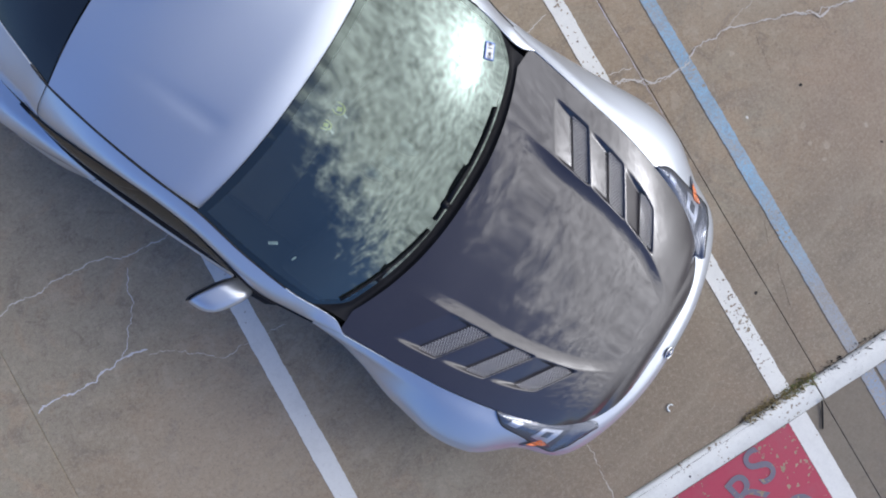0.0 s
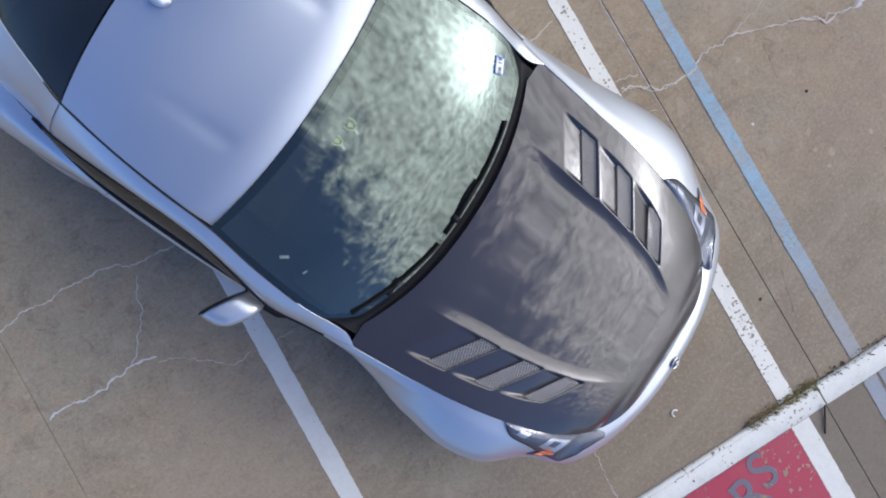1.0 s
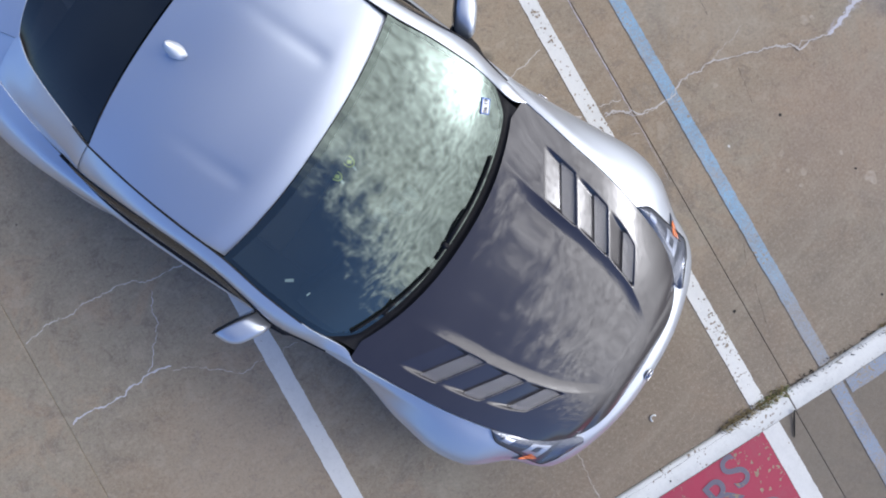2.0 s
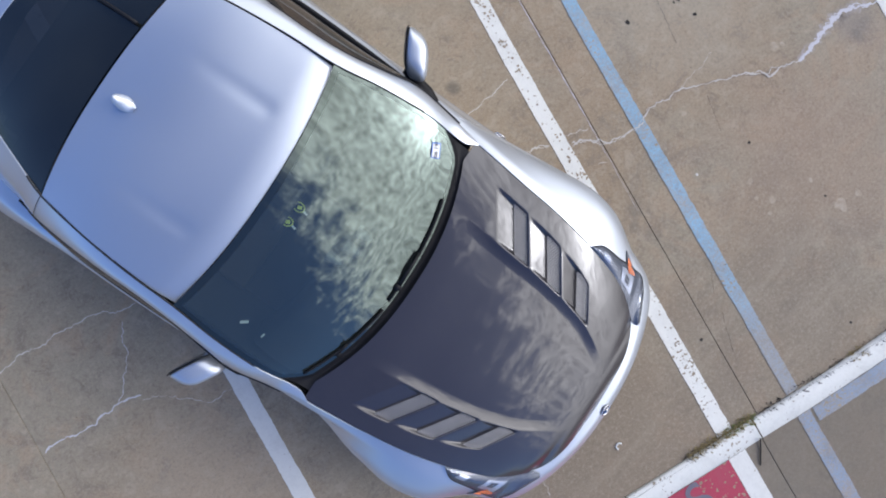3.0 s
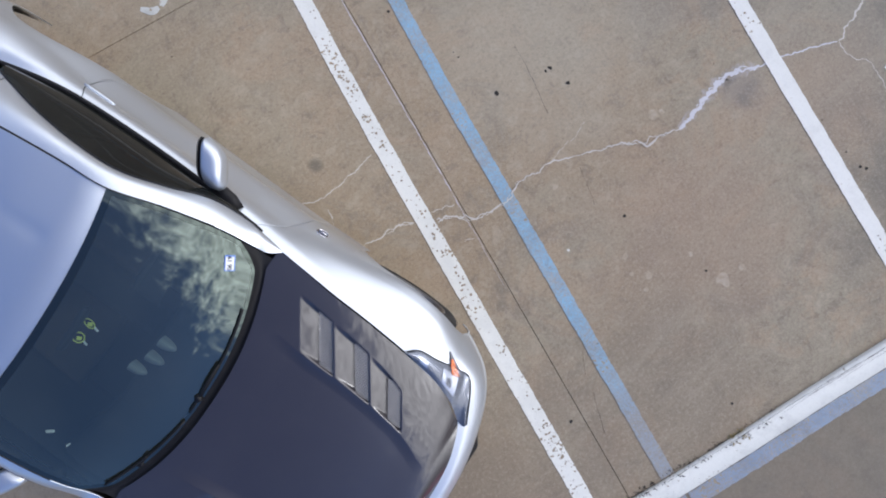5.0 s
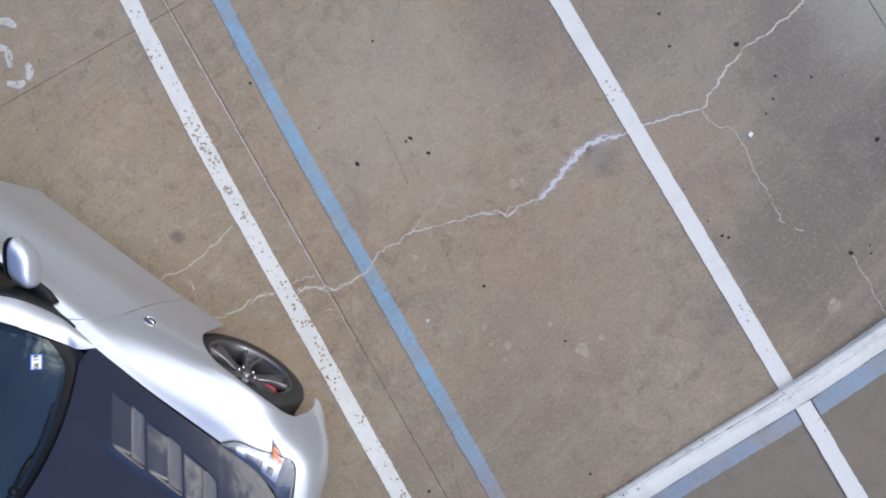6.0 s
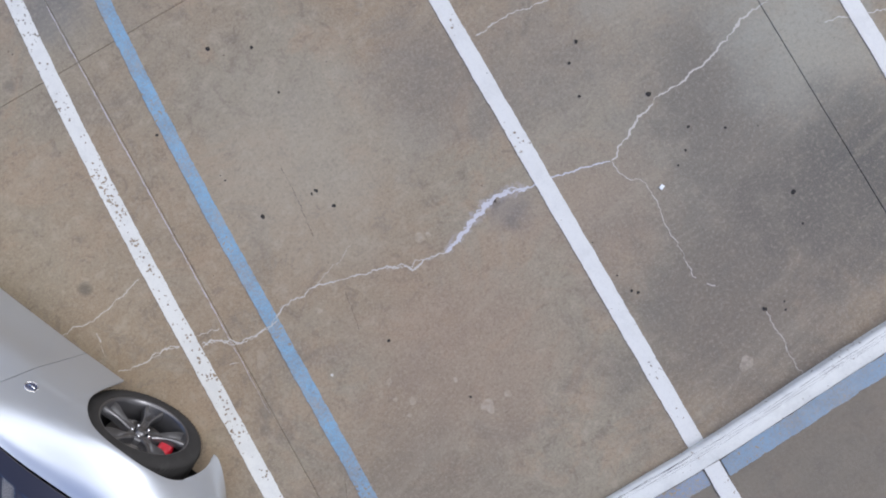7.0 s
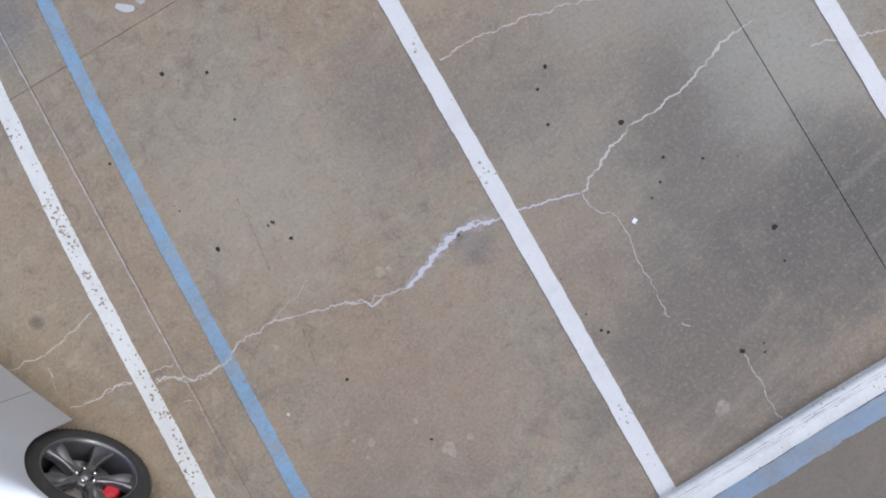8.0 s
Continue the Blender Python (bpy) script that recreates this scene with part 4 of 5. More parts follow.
def lamp(sign):
    flipy = lambda p: Vector((p.x, sign * p.y, p.z))
    housing = panel("headlamp", [[flipy(lamp_point(i / 30, k / 10, 0.006)) for k in range(11)] for i in range(31)], LAMP_DARK, "boomerang headlamp under a clear lens with amber corner", 0.004, flip=sign > 0)
    panel("lens", [[flipy(lamp_point(i / 30, k / 10, 0.012 + 0.004 * math.sin(math.pi * k / 10))) for k in range(11)] for i in range(31)], LENS, "clear lamp lens", 0, housing, flip=sign > 0).visible_shadow = False
    for t0, t1, w0, w1 in ((0.20, 0.29, 0.28, 0.72), (0.45, 0.62, 0.22, 0.80)):
        panel("reflector", [[flipy(lamp_point(t0 + (t1 - t0) * i / 6, w0 + (w1 - w0) * k / 6, 0.008 + 0.005 * math.sin(math.pi * k / 6))) for k in range(7)] for i in range(7)], LAMP_WHITE, "bright lamp reflector", 0.004, housing)
    panel("projector", [[flipy(lamp_point(0.50 + 0.06 * i / 4, 0.34 + 0.26 * k / 4, 0.015)) for k in range(5)] for i in range(5)], LAMP_DARK, "dark projector glass", 0.003, housing)
    tube("lamp_bezel", [flipy(lamp_point(k / 30, 1.0, 0.012)) for k in range(31)], 0.0025, SEAM, housing)
    outer = [(1.005, 0.776, 0), (1.052, 0.748, 0), (1.100, 0.722, 0), (1.152, 0.690, 0)]
    inner = [(1.004, 0.774, 0), (1.034, 0.735, 0), (1.055, 0.705, 0), (1.078, 0.676, 0)]

    def fang(t0, t1, w0, w1, lift):
        rows = []
        for i in range(13):
            a, b = along(outer, t0 + (t1 - t0) * i / 12), along(inner, t0 + (t1 - t0) * i / 12)
            rows.append([(lambda p: Vector((p.x, sign * p.y, skin(p.x, p.y) + lift)))(a.lerp(b, w0 + (w1 - w0) * k / 4)) for k in range(5)])
        return rows

    panel("indicator_bowl", fang(0.0, 1.0, 0.0, 1.0, 0.009), LAMP_DARK, "dark fang of the lamp", 0.004, housing, flip=sign < 0)
    panel("indicator", fang(0.28, 0.97, 0.30, 0.92, 0.014), AMBER, "amber indicator", 0.003, housing, flip=sign < 0)


lamp(1), lamp(-1)


# oval badges on nose and wings
def badge(centre, normal, right, a, b, name):
    n, r = Vector(normal).normalized(), Vector(right).normalized()
    u = n.cross(r)
    ob = part(name, mesh_of(name, *grid([[Vector(centre) + n * (0.001 + 0.006 * (1 - k * k / 25)) + (k / 5) * (a * math.cos(t) * r + b * math.sin(t) * u) for t in [2 * math.pi * j / 28 for j in range(29)]] for k in range(6)]), BLUE_BADGE), car, "small oval badge with a chrome rim")
    pts = [Vector(centre) + n * 0.004 + a * math.cos(t) * r + b * math.sin(t) * u for t in [2 * math.pi * j / 28 for j in range(29)]]
    tube("badge_rim", pts, 0.003, CHROME, ob)
    tube("badge_bar", [Vector(centre) + n * 0.009 - 0.8 * a * r * 0.9, Vector(centre) + n * 0.009 + 0.8 * a * r * 0.9], 0.003, CHROME, ob)


badge(bumper(0, 0.21) + Vector((-0.002, 0, 0.004)), (0.55, 0, 0.8), (0, 1, 0), 0.031, 0.021, "nose_badge")
for s in (1,):
    p = side(0.095, 0.53)
    badge((p.x, s * p.y, p.z), (0, s * 0.92, 0.38), (1, 0, 0), 0.034, 0.026, "wing_badge")

# door handles
for s in (1, -1):
    pts = [(lambda p: Vector((p.x, s * (p.y + 0.004), p.z)))(side(-1.11 - 0.17 * k / 8, 0.33 - 0.02 * k / 8)) for k in range(9)]
    h = tube("door_handle", pts, [0.004, 0.007, 0.009, 0.010, 0.010, 0.010, 0.009, 0.007, 0.004], SILVER, None, "silver door handle over a dark bar for the recess's shade", 8)
    # dark bar stands in for the shade behind the handle
    tube("handle_recess", [p + Vector((0, -s * 0.008, -0.012)) for p in pts[1:-1]], 0.010, SEAM, h, "", 6, 0.5)


# door mirrors
def mirror(s):
    root = Vector((-0.325, s * 0.810, 0.935))
    c = Vector((-0.480 if s > 0 else -0.500, s * (0.912 if s > 0 else 0.893), 1.005))
    rows = []
    for i in range(19):
        t = -1 + 2 * i / 18
        ring = []
        wide = math.sqrt(max(0.0, 1 - abs(t) ** 3.6))
        for k in range(25):
            a = 2 * math.pi * k / 24
            fx = math.cos(a)
            x = (0.094 if fx > 0 else 0.034) * math.copysign(abs(fx) ** 0.75, fx) * wide
            z = 0.066 * math.copysign(abs(math.sin(a)) ** 0.55, math.sin(a)) * (0.35 + 0.65 * wide) * wide
            y = 0.100 * t
            ring.append(c + Vector((x - 0.42 * y - 0.015 * t, s * y, z + 0.012 * t)))
        rows.append(ring)
    shell = panel("door_mirror", rows, SILVER, "silver door mirror on a black stalk", 0, flip=s < 0)
    rows = []
    for i in range(9):
        t = -0.86 + 1.72 * i / 8
        wide = math.sqrt(max(0.0, 1 - abs(t) ** 3.6))
        y = 0.100 * t
        rows.append([c + Vector((-0.034 * wide - 0.42 * y - 0.015 * t + 0.000, s * y, z * wide + 0.012 * t)) for z in (-0.064, -0.03, 0.0, 0.03, 0.066)])
    panel("mirror_glass", rows, FRIT, "dark back and glass of the mirror", 0.005, shell, flip=s > 0)
    tube("stalk", [root + Vector((0.05, -s * 0.03, -0.01)), root, c + Vector((0.02, -s * 0.07, -0.045)), c + Vector((0.02, -s * 0.02, -0.055))], [0.040, 0.034, 0.026, 0.02], TRIM, shell, "black mirror stalk", 10, 0.6)


mirror(1), mirror(-1)


# wheels
def lathe(profile, n=64):
    """Turned about the y axis; profile of (radius, y)."""
    return [[Vector((r * math.cos(a), y, r * math.sin(a))) for r, y in profile] for a in [2 * math.pi * k / n for k in range(n + 1)]]


def wheel(x, y, s, turn):
    hub = new("wheel")
    hub.parent = car
    hub.matrix_local = Matrix.Translation((x, y, HUB_Z)) @ Matrix.Scale(HUB_Z / 0.3375, 4) @ pose(0, 0, 0, 0, 0, turn if s > 0 else 180 + turn) @ pose(0, 0, 0, 5 if x > 0 else 2)
    tagged(hub, "gunmetal five-spoke wheel with a low-profile tyre")
    tyre = [(0.236, -0.118), (0.262, -0.124), (0.300, -0.122), (0.322, -0.112), (0.3345, -0.092), (0.335, -0.05), (0.335, 0.05), (0.3345, 0.092), (0.322, 0.112), (0.300, 0.122), (0.262, 0.124), (0.243, 0.118), (0.236, 0.112)]
    t = part("tyre", mesh_of("tyre", *grid(lathe(tyre, 96)), RUBBER), hub, "black low-profile tyre")
    bm = bmesh.new()
    for k in range(84):
        a = 2 * math.pi * k / 84
        for sg in (-1, 1):
            pts = []
            for r, yy, da in ((0.3365, 0.106, 0.0), (0.3375, 0.058, 0.028), (0.3375, 0.022, 0.05)):
                for w in (-0.016, 0.016):
                    b = a + da + w * 0.9
                    pts.append(bm.verts.new((r * math.cos(b), sg * yy, r * math.sin(b))))
            bm.faces.new((pts[0], pts[1], pts[3], pts[2]))
            bm.faces.new((pts[2], pts[3], pts[5], pts[4]))
    part("tread", bm_mesh("tread", bm, RUBBER), hub, "", False)
    barrel = [(0.250, 0.116), (0.246, 0.120), (0.238, 0.116), (0.232, 0.100), (0.226, 0.06), (0.215, -0.02), (0.220, -0.10), (0.24, -0.116)]
    part("rim", mesh_of("rim", *grid(lathe(barrel, 72)), GUNMETAL), hub, "gunmetal alloy rim")
    spoke_rows = []
    for k in range(15):
        t = k / 14
        r = 0.040 + 0.196 * t
        half = 0.027 - 0.003 * ease(t, 0, 0.35) + 0.036 * ease(t, 0.30, 1.0)
        yy = 0.064 + 0.042 * ease(t, 0.0, 0.9) - 0.010 * t
        hollow = 0.034 * ease(t, 0.26, 0.60)
        bend = 0.016 * t * t
        spoke_rows.append([Vector((r, yy - d, w * half + bend)) for w, d in ((-1.0, 0.036), (-0.94, 0.004), (-0.72, -0.010), (-0.45, -0.006 + hollow), (0.0, -0.003 + hollow), (0.45, -0.006 + hollow), (0.72, -0.010), (0.94, 0.004), (1.0, 0.036))])
    v, f = grid(spoke_rows)
    shared = mesh_of("spoke", v, f, GUNMETAL)
    shared.materials.append(MACHINED_HIGHLIGHT)
    for k, poly in enumerate(shared.polygons):   # paler metal on both rails: cut faces with sky highlights painted in
        poly.material_index = 1 if k % 8 in (1, 2, 5, 6) and k > 23 else 0
    for k in range(5):
        sp = part("spoke", shared, hub)
        sp.matrix_local = pose(0, 0, 0, 0, 72 * k + 38, 0)
    part("hub_cap", mesh_of("hub_cap", *grid(lathe([(0.0, 0.085), (0.020, 0.084), (0.027, 0.078), (0.030, 0.060), (0.062, 0.068), (0.070, 0.060), (0.072, 0.02)], 40)), GUNMETAL), hub)
    nut = mesh_of("lug_nut", *grid(lathe([(0.0, 0.082), (0.007, 0.081), (0.009, 0.075), (0.009, 0.055)], 8)), CHROME)
    for k in range(5):
        a = radians(72 * k + 74)
        part("lug_nut", nut, hub).location = (0.050 * math.cos(a), 0, 0.050 * math.sin(a))
    part("brake_disc", mesh_of("brake_disc", *grid(lathe([(0.06, 0.030), (0.165, 0.030), (0.172, 0.024), (0.172, 0.004), (0.06, 0.0)], 56)), STEEL), hub, "steel brake disc")
    cal = []
    for i in range(13):
        a = radians(-52 + 64 * i / 12)
        cal.append([Vector((r * math.cos(a), yy, r * math.sin(a))) for r, yy in ((0.115, 0.045), (0.125, 0.058), (0.175, 0.060), (0.196, 0.050), (0.198, -0.01), (0.115, -0.01))])
    panel("brake_caliper", cal, RED_BRAKE, "red brake caliper", 0, hub)
    back = mesh_of("wheel_back", *grid(lathe([(0.0, -0.06), (0.21, -0.06)], 40)), SEAM)
    part("wheel_back", back, hub)


for x, turn in ((HUB_F, 1.0), (HUB_R, 0.0)):
    for s in (1, -1):
        wheel(x, 0.772 if s > 0 else (-0.752 if x > 0 else -0.69), s, turn)
        rows = []
        for k in range(41):
            a = radians(-6 + 192 * k / 40)
            x1, z1 = x + ((ARCH if a < math.pi / 2 else ARCH_BACK) + 0.004) * math.cos(a), HUB_Z + (ARCH_UP + 0.004) * math.sin(a)
            rows.append([Vector((x1, s * yy, z1)) for yy in (0.775, 0.70, 0.55)])
        panel("wheel_well", rows, SEAM, "black wheel well", 0.004)
v = [(-2.4, -0.70, 0.17), (1.15, -0.66, 0.17), (1.15, 0.66, 0.17), (-2.4, 0.70, 0.17)]
part("underbody", mesh_of("underbody", v, [(0, 1, 2, 3)], SEAM), car)

# cabin
bm = bmesh.new()
box(bm, (-2.3, -0.74, 0.30), (0.1, 0.74, 0.36), 0.02)
part("cabin_floor", bm_mesh("cabin_floor", bm, INSIDE), car)
rows = []
for i in range(13):
    t = i / 12
    rows.append([(lambda p: Vector((p.x - 0.02 + (-0.42 * t) * (1 - 0.2 * abs(-1 + j / 15)), p.y * 0.985, 0.985 - 0.045 + 0.03 * math.sin(math.pi * min(1, t * 1.3)) * 0.6 - 0.30 * ease(t, 0.8, 1.0) - 0.03 * abs(-1 + j / 15) ** 2)))(screen(0.0, -1 + j / 15)) for j in range(31)])
panel("dashboard", rows, INSIDE, "dark dashboard under the windscreen", 0.01)
hood_row = [[Vector((-0.33 - 0.13 * i / 6, 0.36 + 0.17 * math.cos(math.pi * k / 12), 0.93 + 0.06 * math.sin(math.pi * k / 12))) for k in range(13)] for i in range(7)]
panel("instrument_hood", hood_row, INSIDE, "", 0.008)
POD = material("satin_grey_plastic", (0.16, 0.17, 0.17), 0.35)
for y in (-0.100, -0.012, 0.076):   # three gauge pods on the dashboard's middle
    pod = [[Vector((-0.15 + 0.5 * (y + 0.012) * (1 if y < 0 else 0.3) - 0.085 * (1 - math.cos(0.5 * math.pi * i / 8)), y + 0.030 * math.cos(math.pi * k / 12) * math.sin(0.5 * math.pi * i / 8), 0.955 + 0.045 * math.sin(math.pi * k / 12) * math.sin(0.5 * math.pi * i / 8))) for k in range(13)] for i in range(9)]
    panel("gauge_pod", pod, POD, "rounded grey gauge pod", 0.004)
ring = [Vector((-0.52 + 0.07 * math.sin(a), 0.36 + 0.175 * math.cos(a), 0.86 + 0.16 * math.sin(a))) for a in [2 * math.pi * k / 40 for k in range(41)]]
tube("steering_wheel", ring, 0.014, INSIDE, None, "black steering wheel", 8)


def seat(y):
    base = new("seat")
    base.parent = car
    tagged(base, "dark brown cloth bucket seat")
    rows = []
    for i in range(15):
        t = i / 14
        x, z = (-0.62 - 0.52 * (t / 0.45), 0.50 - 0.03 * t / 0.45) if t < 0.45 else (-1.14 - 0.30 * ((t - 0.45) / 0.55), 0.47 + 0.66 * ((t - 0.45) / 0.55))
        w = 0.25 - 0.10 * ease(t, 0.82, 1.0)
        rows.append([Vector((x + (0.05 if abs(k) > 3 else 0) * (t > 0.45), y + w * k / 5, z + 0.05 * (abs(k) / 5) ** 2 * (t < 0.45))) for k in range(-5, 6)])
    v, f = grid(rows)
    ob = part("seat_cushion", mesh_of("seat_cushion", v, f, SEAT), base)
    thicken(ob, 0.09)
    bmh = bmesh.new()
    box(bmh, (-1.50, y - 0.12, 1.04), (-1.40, y + 0.12, 1.20), 0.035)
    part("headrest", bm_mesh("headrest", bmh, SEAT), base)


seat(0.36), seat(-0.36)
# unseen dark panels added inside the doors to block a bright streak
for s in (1, -1):
    panel("door_card", [[Vector((-1.40 + 1.40 * i / 12, s * (0.655 + 0.065 * k / 6), 0.34 + 0.58 * k / 6)) for k in range(7)] for i in range(13)], INSIDE, "", 0.01)
bm = bmesh.new()
box(bm, (-1.35, -0.10, 0.36), (-0.35, 0.10, 0.62), 0.03)
part("centre_console", bm_mesh("centre_console", bm, INSIDE), car)
rows = [[roof(0.02 + 0.96 * i / 10, -0.95 + 1.9 * j / 16) - Vector((0, 0, 0.03)) for j in range(17)] for i in range(11)]
panel("headlining", rows, INSIDE, "", 0.005)
bm = bmesh.new()
box(bm, (-2.2, -0.6, 0.62), (-1.5, 0.6, 0.66), 0.02)
part("load_floor", bm_mesh("load_floor", bm, INSIDE), car)

# rear-view mirror with loops hung from it, a registration sticker
bm = bmesh.new()
box(bm, (-0.525, -0.115, 1.155), (-0.497, 0.115, 1.215), 0.012)
part("rear_view_mirror", bm_mesh("rear_view_mirror", bm, TRIM), car, "black interior mirror")

# the body is sheared, scaled and shifted to fit the camera's view
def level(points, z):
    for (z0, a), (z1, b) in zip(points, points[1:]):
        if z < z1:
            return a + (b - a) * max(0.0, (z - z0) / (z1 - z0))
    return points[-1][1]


# sideways shifts by height that fit each flank to the camera's view
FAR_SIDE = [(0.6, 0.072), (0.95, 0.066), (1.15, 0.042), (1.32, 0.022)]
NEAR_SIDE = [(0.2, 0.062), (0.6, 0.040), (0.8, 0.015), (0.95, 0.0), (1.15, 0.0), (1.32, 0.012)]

FLANK_FIT = [(-1.0, 0.0), (-0.4, 0.018), (-0.15, 0.046), (0.08, 0.056), (0.22, 0.044), (0.40, 0.014), (0.6, 0.0), (0.85, 0.0), (1.03, 0.03), (1.2, 0.025), (1.4, 0.0)]


def fit_to_view(p):
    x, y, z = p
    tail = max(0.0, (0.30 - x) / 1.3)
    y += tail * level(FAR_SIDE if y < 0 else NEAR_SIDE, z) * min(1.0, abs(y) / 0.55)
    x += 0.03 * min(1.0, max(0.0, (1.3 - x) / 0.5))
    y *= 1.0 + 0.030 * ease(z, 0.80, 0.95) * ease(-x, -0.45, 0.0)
    if y < 0:   # draws this flank and the nose in to match their outline in view
        y += level(FLANK_FIT, x) * ease(-y, 0.70, 0.84) * ease(-z, -0.97, -0.86)
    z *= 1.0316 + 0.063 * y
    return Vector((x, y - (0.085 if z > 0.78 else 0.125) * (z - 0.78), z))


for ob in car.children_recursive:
    if ob.type == "MESH" and ob.parent.name.split(".")[0] != "wheel" and "view_fitted" not in ob.data:
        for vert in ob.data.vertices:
            vert.co = fit_to_view(vert.co)
        ob.data["view_fitted"] = True

# ---- things in and on the car ----
def loop_cord(x, y, z, r, tip, label):
    pts = [Vector((x + r * math.cos(a), y + 0.75 * r * math.sin(a), z + tip * math.sin(a))) for a in [2 * math.pi * k / 24 for k in range(25)]]
    cord = tube("hanging_cord", [car.matrix_world @ fit_to_view(p) for p in pts], 0.0032, YELLOW, None, "")
    cord.parent = None
    tagged(cord, label, "cord", "cords on the mirror")
    bm = bmesh.new()
    box(bm, (-0.011, -0.009, -0.003), (0.011, 0.009, 0.003), 0.002)
    bs = bmesh.new()
    box(bs, (-0.012, -0.005, -0.002), (0.012, 0.005, 0.002), 0.001)
    strap = part("strap", bm_mesh("strap", bs, PAPER), cord, "pale strap end")
    strap.matrix_world = car.matrix_world @ Matrix.Translation(fit_to_view((x + 1.4 * r, y - 0.3 * r, z - 0.006))) @ pose(0, 0, 0, 0, 8, -20)
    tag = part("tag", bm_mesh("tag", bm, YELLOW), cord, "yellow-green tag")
    tag.matrix_world = car.matrix_world @ Matrix.Translation(fit_to_view((x + 0.2 * r, y, z + 0.004))) @ pose(0, 0, 0, 0, 8, 25)


loop_cord(-0.490, 0.030, 1.125, 0.028, 0.01, "yellow-green cord loop hung from the interior mirror")
loop_cord(-0.500, -0.055, 1.120, 0.027, -0.01, "yellow-green cord loop with a tag at the mirror")


def sticker():
    p = fit_to_view(screen(0.185, 0.845))
    n = (fit_to_view(screen(0.22, 0.845)) - p).cross(fit_to_view(screen(0.185, 0.88)) - p).normalized()
    n = n if n.z > 0 else -n
    ux = Vector((-0.552, 0.837, 0))
    ux = (ux - ux.dot(n) * n).normalized()
    uy = n.cross(ux)
    flat = Matrix(((*ux, 0), (*uy, 0), (*n, 0), (0, 0, 0, 1))).transposed()
    bm = bmesh.new()
    box(bm, (-0.037, -0.024, 0), (0.037, 0.024, 0.001))
    ob = new("sticker", bm_mesh("sticker", bm, STICKER_BLUE))
    ob.matrix_world = car.matrix_world @ Matrix.Translation(p + n * 0.004) @ flat
    tagged(ob, "blue and white registration sticker on the windscreen", "sticker")
    bm = bmesh.new()
    box(bm, (-0.033, -0.019, 0.0012), (0.031, 0.019, 0.002))
    part("field", bm_mesh("field", bm, STICKER_WHITE), ob, "white sticker field", False)
    c = bpy.data.curves.new("date", "FONT")
    c.body, c.size, c.offset, c.align_x, c.align_y = "06 19", 0.029, 0.0007, "CENTER", "CENTER"
    c.materials.append(TRIM)
    t = new("date", c)
    t.parent = ob
    t.matrix_local = pose(0, 0, 0.0026)


sticker()


def scrap_on_dash(x, y, turn, size):
    bm = bmesh.new()
    box(bm, (-size, -size * 0.35, 0), (size, size * 0.35, 0.002))
    ob = new("paper_scrap", bm_mesh("paper_scrap", bm, PAPER))
    ob.matrix_world = car.matrix_world @ Matrix.Translation(fit_to_view((x, y, 0.975))) @ pose(0, 0, 0, 12, 8, turn)
    return tagged(ob, "small white paper scrap lying on the dashboard", "paper")


scrap_on_dash(-0.43, -0.605, 35, 0.020), scrap_on_dash(-0.32, -0.605, 70, 0.011)

# ---- cracks, stains and litter ----
def crack(name, points, width, mat, label, z=0.0023, rough=0.016, wobble=1.0, strand=0.0):
    """A filled crack that wanders between its way-marks; width in metres at each."""
    path = []
    for i in range(len(points) - 1):
        a, b = Vector((*points[i], 0)), Vector((*points[i + 1], 0))
        n = max(2, int((b - a).length / 0.008))
        for k in range(n):
            t = k / n
            p = a.lerp(b, t)
            w = width[i] + (width[i + 1] - width[i]) * t
            d = (b - a).normalized()
            off = 1.5 * rough * math.sin(math.pi * t) * noise.noise((p.x * 16, p.y * 16, 3.7 + strand)) + wobble * 0.010 * noise.noise((p.x * 48, p.y * 48, 1.3 + strand)) + wobble * 0.005 * noise.noise((p.x * 120, p.y * 120, 5.3))
            path.append((p + Vector((-d.y, d.x, 0)) * off, Vector((-d.y, d.x, 0)), w * max(0.15, 0.78 + 0.75 * noise.noise((p.x * 17, p.y * 17, 9.1 + strand)) + 0.55 * noise.noise((p.x * 90, p.y * 90, 2.1 + strand)))))
    verts, faces = [], []
    for k, (p, n, w) in enumerate(path):
        end = 0.15 if k in (0, len(path) - 1) else 1.0
        a, b = p + n * w * 0.5 * end, p - n * w * 0.5 * end
        verts += [(a.x, a.y, z), (b.x, b.y, z)]
        if k:
            faces.append((2 * k - 2, 2 * k - 1, 2 * k + 1, 2 * k))
    ob = new(name, mesh_of(name, verts, faces, mat))
    return tagged(ob, label, "crack", "cracks in the concrete", "structure")


def even(w, pts):
    return [w] * len(pts)


MAIN = [(1.295, 0.462), (1.32, 0.45), (1.40, 0.43), (1.52, 0.345), (1.75, 0.34), (1.84, 0.39), (1.94, 0.42), (2.14, 0.42), (2.33, 0.37), (2.52, 0.32), (2.71, 0.24), (2.75, 0.20), (2.88, 0.22), (2.99, 0.19)]
MAIN_W = [0.010, 0.013, 0.013, 0.012, 0.010, 0.009, 0.008, 0.012, 0.010, 0.010, 0.012, 0.020, 0.013, 0.020]
crack("crack", MAIN, MAIN_W, CRACK, "pale filled crack wandering across the slab", 0.0062)
crack("crack", MAIN[:7], [0.006, 0.010, 0.008, 0.007, 0.006, 0.005, 0.002], CRACK, "second strand of the braided crack", 0.0058, 0.030, 1.6, 4.0)
